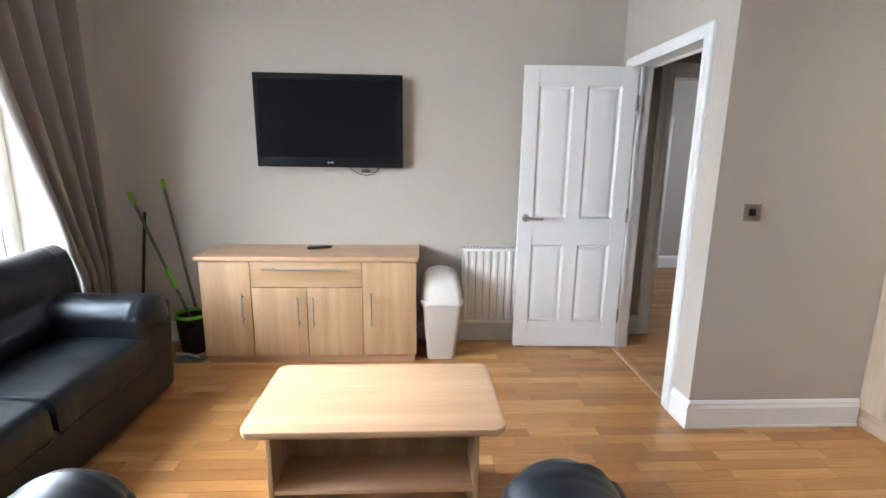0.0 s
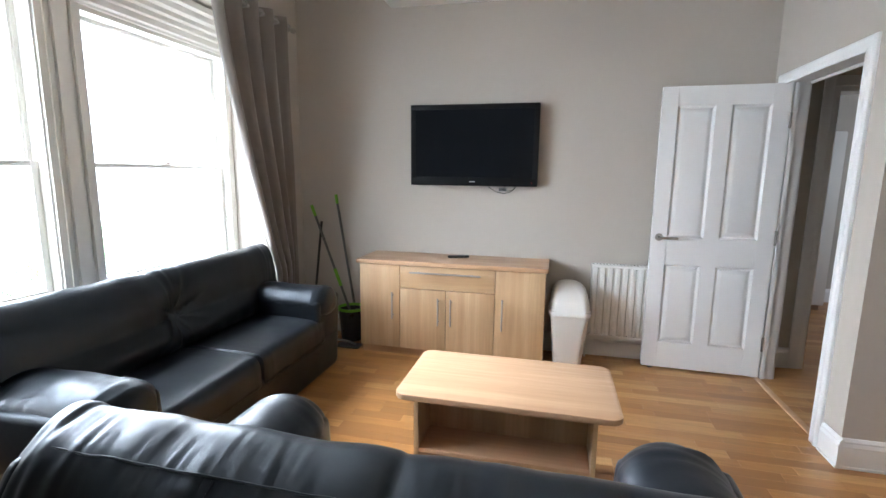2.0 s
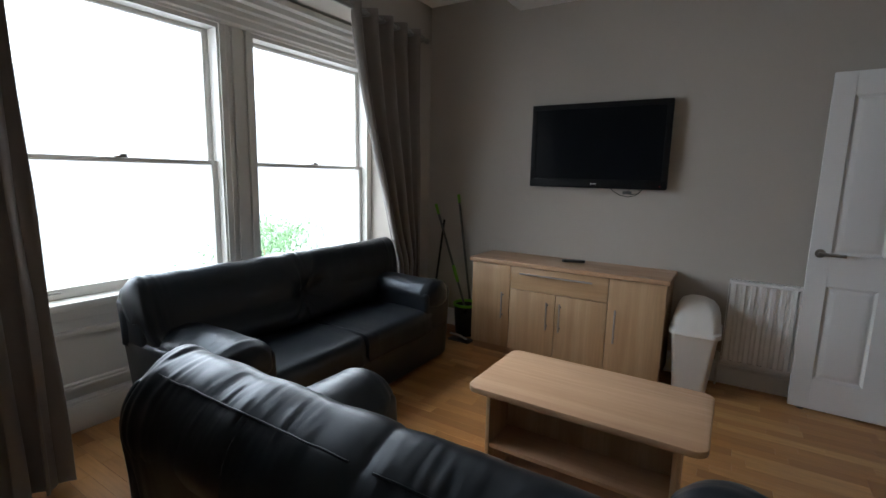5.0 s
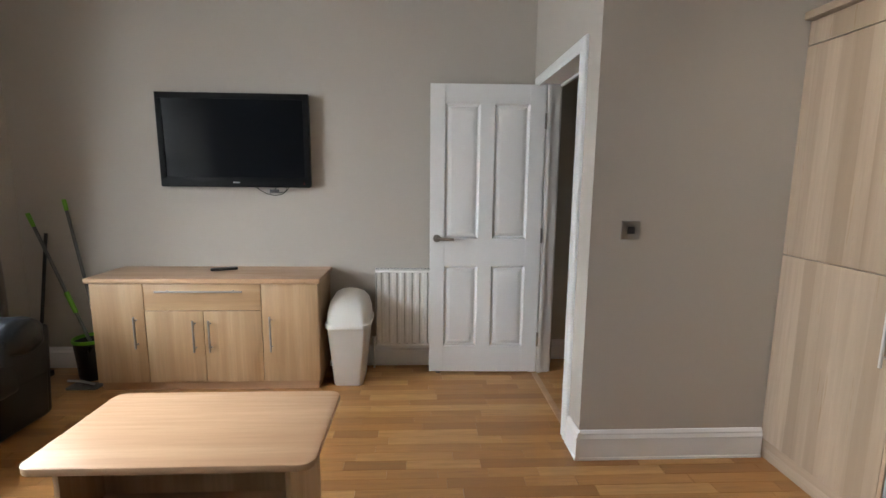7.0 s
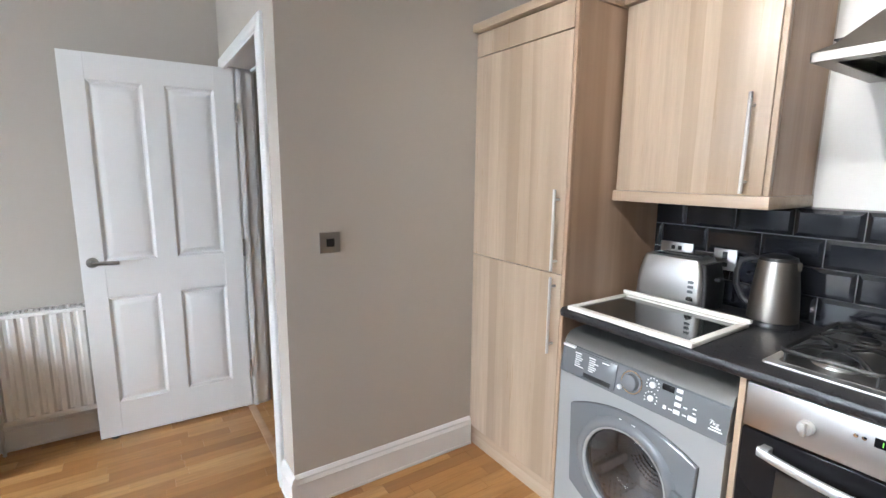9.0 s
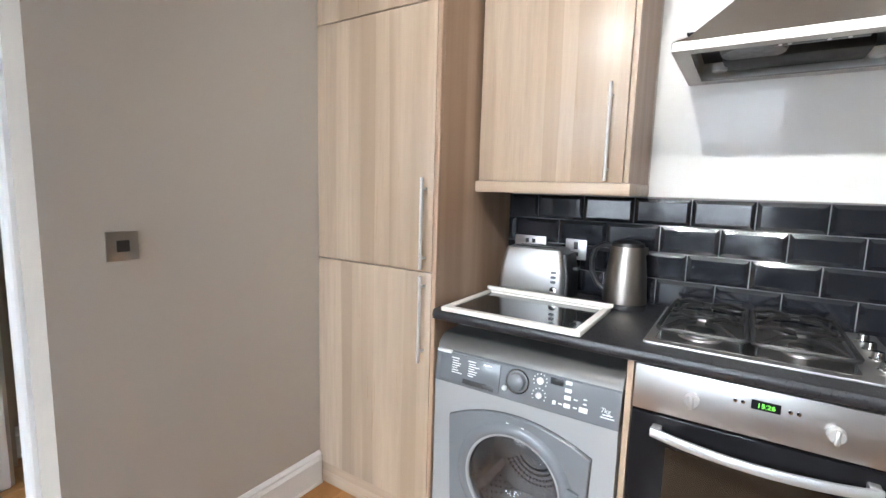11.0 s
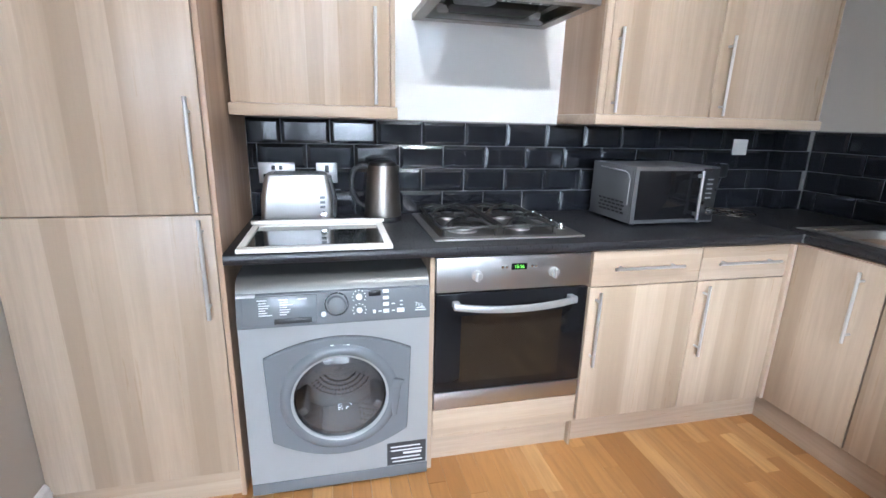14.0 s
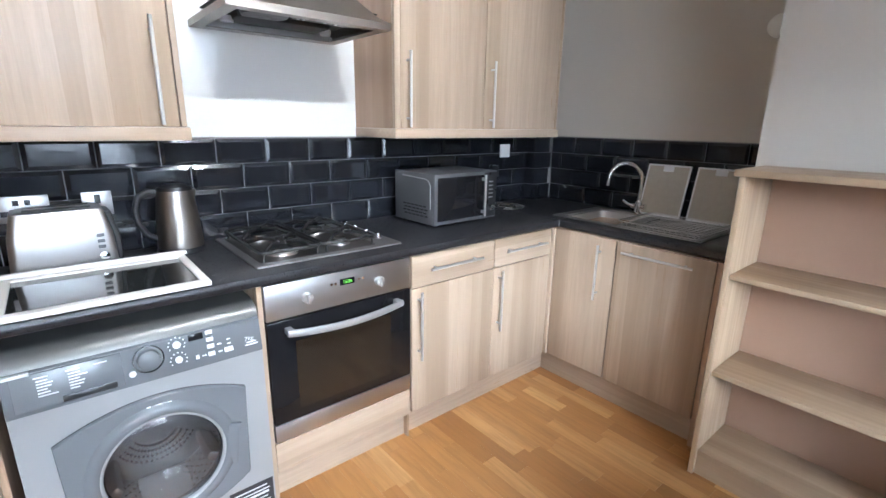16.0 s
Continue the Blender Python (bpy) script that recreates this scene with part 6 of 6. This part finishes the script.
# cooker hood, its filters taken out
hd = thing("cooker_hood", "stainless steel chimney cooker hood with open underside", "cooker hood", (4.55, 1.795, 1.735))
hx0, hx1, hy0, hy1 = 4.318, XK - 0.002, 1.497, 2.092
rm = bmesh.new()
for a in ((hx0, hx0 + 0.045, hy0, hy1), (hx1 - 0.06, hx1, hy0, hy1), (hx0 + 0.045, hx1 - 0.06, hy0, hy0 + 0.045), (hx0 + 0.045, hx1 - 0.06, hy1 - 0.045, hy1)):
    boxed(rm, *a, 1.733, 1.737)
for a in ((hx0, hx0 + 0.004, hy0, hy1), (hx0, hx1, hy0, hy0 + 0.004), (hx0, hx1, hy1 - 0.004, hy1)):
    boxed(rm, *a, 1.737, 1.757)
# hood in the darker kettle steel, so its dark reflections sit in the colour
part("rim", rm, KETTLE, hd, "brushed steel rim")
cnp = bmesh.new()
rs = []
for x0, x1, y0, y1, z in ((hx0, hx1, hy0, hy1, 1.757), (hx0 + 0.03, hx1, hy0 + 0.04, hy1 - 0.04, 1.778), (4.545, hx1, 1.685, 1.905, 1.965), (4.55, hx1, 1.69, 1.90, 1.975)):
    rs.append([cnp.verts.new(c) for c in ((x0, y0, z), (x1, y0, z), (x1, y1, z), (x0, y1, z))])
for a, b in zip(rs, rs[1:]):
    for k in range(4):
        cnp.faces.new((a[k], a[(k + 1) % 4], b[(k + 1) % 4], b[k]))
bmesh.ops.recalc_face_normals(cnp, faces=cnp.faces)
part("canopy", cnp, KETTLE, hd, "sloping brushed steel canopy", 20)
part("chimney", box(4.552, hx1, 1.692, 1.898, 1.975, LOW - 0.001, 0.003), KETTLE, hd, "square steel chimney")
# inner tray in near-black, the hood's inner shade as a colour
part("inner_tray", boxed(box(hx0 + 0.05, hx1 - 0.07, hy0 + 0.03, hy1 - 0.03, 1.79, 1.794), hx0 + 0.25, hx1 - 0.08, 1.62, 1.98, 1.752, 1.79, 0.01), SHADEIN, hd)
part("motor_housing", lathe([(0.0, 0.0), (0.08, 0.0), (0.085, 0.012), (0.085, 0.035), (0.0, 0.035)], 24, Matrix.Translation((4.52, 1.90, 1.755))), GREYP, hd)
part("control_strip", box(hx0 + 0.046, hx0 + 0.075, 1.66, 1.86, 1.734, 1.765, 0.002), BLACK, hd)
for yy in (1.84, 1.82, 1.74, 1.70):
    part("button", box(hx0 + 0.052, hx0 + 0.062, yy - 0.004, yy + 0.004, 1.7325, 1.7345), PALE, hd)
for yy in (1.60, 1.99):
    part("lamp", lathe([(0.0, 0.0), (0.022, 0.0), (0.024, 0.02), (0.0, 0.02)], 18, Matrix.Translation((4.66, yy, 1.745))), PALE, hd)
sp = thing("splashback", "pale glossy splashback panel behind the hob", "splashback", (XK - 0.005, 1.795, 1.33))
part("panel", box(XK - 0.007, XK - 0.001, 1.392, 2.198, 1.329, LOW - 0.3, 0.001), SPLASH, sp)

# ---- bookcase by the chimney breast ----
bc = thing("bookcase", "low wood-effect bookcase with empty shelves", "bookcase", (2.86, 0.56, 0))
part("top_board", box(2.37, 3.325, 0.405, 0.722, 1.232, 1.256, 0.003), BCASE, bc)
for x in (2.385, 3.288):
    part("side_panel", box(x, x + 0.02, 0.41, 0.712, 0.0, 1.231, 0.0015), SHELFZ, bc)
for z in (0.092, 0.455, 0.852):
    part("shelf", box(2.406, 3.287, 0.418, 0.70, z, z + 0.02, 0.0015), BCASE, bc)
part("kick_board", box(2.406, 3.287, 0.68, 0.696, 0.0, 0.091), BCASE, bc)
part("back_board", box(2.406, 3.287, 0.411, 0.416, 0.0, 1.231), HARD, bc, "thin hardboard back")
sm_ = thing("door_chime", "small round white plastic wall unit", "wall unit", (3.5, YS, 1.83))
part("case", lathe([(0.0, 0.0), (0.05, 0.0), (0.05, 0.025), (0.042, 0.035), (0.0, 0.036)], 28, Matrix.Translation((3.50, YS, 1.845)) @ Euler((radians(-90), 0, 0)).to_matrix().to_4x4()), PLASTW, sm_)

# ---- ceiling spotlight bar over the kitchen ----
cl = thing("ceiling_spotlight", "white ceiling spotlight bar turned to the kitchen", "spotlight", (2.78, 2.0, LOW))
part("bar", box(2.755, 2.805, 1.60, 2.40, LOW - 0.03, LOW - 0.001, 0.004), WHITE, cl)
for (ex, ey, ez), aim, watts, cone in SPOTS:
    part("stem", rod(bmesh.new(), (2.78, ey, LOW - 0.03), (2.785, ey, ez + 0.035), 0.006, 10), WHITE, cl)
    SPM = look((ex, ey, ez), aim)
    hd_ = part("head", lathe([(0.0, 0.10), (0.03, 0.10), (0.034, 0.09), (0.036, 0.02), (0.034, 0.02), (0.032, 0.088), (0.0, 0.09)], 24, SPM), WHITE, cl)
    part("bulb", lathe([(0.0, 0.088), (0.028, 0.086), (0.03, 0.07), (0.0, 0.065)], 20, SPM), LAMP, hd_, "glowing bulb")

# ---- small pieces: wall tiles and floor strips ----
TW, TH, TD = 0.1962, 0.0985, 0.009


def tile_mesh(w, h):
    """A bevelled wall tile: x is its width, z its height, face towards -y."""
    me = bpy.data.meshes.new("tile")
    vs, b = [], 0.014
    for ix, iz, y in ((0, 0, 0), (0, 0, -0.004), (b, b, -TD)):
        vs += [(ix, y, iz), (w - ix, y, iz), (w - ix, y, h - iz), (ix, y, h - iz)]
    fs = []
    for r in (0, 4):
        for k in range(4):
            fs.append((r + k, r + (k + 1) % 4, r + 4 + (k + 1) % 4, r + 4 + k))
    fs.append((8, 9, 10, 11))
    me.from_pydata(vs, [], fs)
    me.materials.append(TILE)
    return me


cache = {}


def tiles(parent, origin, along, length, phase, rows=4, z0=0.9115, pitch=0.2, rowh=0.1035):
    """Brick-bond rows from origin along a wall; along: the way, in degrees."""
    for r in range(rows):
        s = -((phase + (pitch / 2 if (rows - 1 - r) % 2 else 0)) % pitch)
        while s < length - 0.012:
            a, b = max(s, 0.0), min(s + TW, length)
            if b - a > 0.02:
                key = round(b - a, 3)
                if key not in cache:
                    cache[key] = tile_mesh(key, 0.1000)
                ob = new("tile", cache[key])
                ob.parent = parent
                ob.matrix_parent_inverse = parent.matrix_basis.inverted()
                c, sn = math.cos(radians(along)), math.sin(radians(along))
                lean = 2.4 * (random.random() - 0.5)
                ob.matrix_basis = pose(origin[0] + a * c, origin[1] + a * sn, z0 + r * rowh, lean, 0, along + 1.8 * (random.random() - 0.5))
            s += pitch


ts = thing("tiled_splashback", "black bevelled brick tiles with grey grout", "tiles", (XK, 1.4, 0.91), kind="structure")
grt = box(XK - 0.0045, XK - 0.0005, 0.10, 2.779, 0.911, 1.3275)
boxed(grt, 3.365, 4.72, YS + 0.0005, YS + 0.0045, 0.911, 1.3275)
boxed(grt, 4.724, XK - 0.0005, YS + 0.0005, 0.10, 0.911, 1.3275)
part("grout", grt, GROUT, ts, "grey grout")
tiles(ts, (XK - 0.005, 2.778), -90, 2.778 - 0.11, 0.2 - (2.778 - 2.641) % 0.2)
tiles(ts, (XK - 0.001, 0.1005), 180, 0.078, 0.0)
tiles(ts, (4.7235, 0.109), -90, 0.166, 0.05)
tiles(ts, (4.712, YS + 0.005), 180, 4.712 - 3.366, 0.02)

# oak strips: rows across y, staggered along x
SW = 0.0705
strip_cache = {}


def strip_mesh(n):
    """An oak strip of n centimetres with eased edges."""
    if n not in strip_cache:
        L, w, b = n / 100 - 0.0004, SW - 0.0004, 0.0006
        me = bpy.data.meshes.new("strip")
        vs = [(0, 0, -0.012), (L, 0, -0.012), (L, w, -0.012), (0, w, -0.012), (0, 0, -b), (L, 0, -b), (L, w, -b), (0, w, -b), (b, b, 0), (L - b, b, 0), (L - b, w - b, 0), (b, w - b, 0)]
        fs = [(8, 9, 10, 11)]
        for r in (0, 4):
            for k in range(4):
                fs.append((r + k, r + (k + 1) % 4, r + 4 + (k + 1) % 4, r + 4 + k))
        me.from_pydata(vs, [], fs)
        me.materials.append(STRIP)
        strip_cache[n] = me
    return strip_cache[n]


rng = random.Random(11)
joined_v, joined_f, count = [], [], 0
y = -0.2
while y < 7.0:
    start, end = (-0.70, 4.86) if y < 4.62 else (3.04, 6.42)
    x, first = start, rng.randrange(12, 60)
    while x < end - 0.004:
        n = min(rng.choice((24, 30, 36, 42, 48, 54, 60)), max(1, round((end - x) * 100)))
        n, first = first or n, 0
        x1 = x + n / 100
        a, c = x + n / 200, y + SW / 2
        near = (0.35 < a < 3.4 and 3.15 < c < 4.3) or (2.9 < a < 4.3 and 0.6 < c < 2.1)
        if near and count < 300:
            ob = new("floor_strip", strip_mesh(n))
            ob.parent = floor
            ob.location = (x, y, 0)
            count += 1
        else:
            L, w, b, k0 = n / 100 - 0.0004, SW - 0.0004, 0.0006, len(joined_v)
            joined_v += [(x, y, -0.012), (x + L, y, -0.012), (x + L, y + w, -0.012), (x, y + w, -0.012), (x + b, y + b, 0), (x + L - b, y + b, 0), (x + L - b, y + w - b, 0), (x + b, y + w - b, 0)]
            joined_f.append((k0 + 4, k0 + 5, k0 + 6, k0 + 7))
            for k in range(4):
                joined_f.append((k0 + k, k0 + (k + 1) % 4, k0 + 4 + (k + 1) % 4, k0 + 4 + k))
        x = x1
    y += SW
me = bpy.data.meshes.new("floor_strips")
me.from_pydata(joined_v, [], joined_f)
me.materials.append(STRIPS)
fso = new("floor_strips", me)
fso.parent = floor
tagged(fso, "honey oak floor strips", kind="stuff")
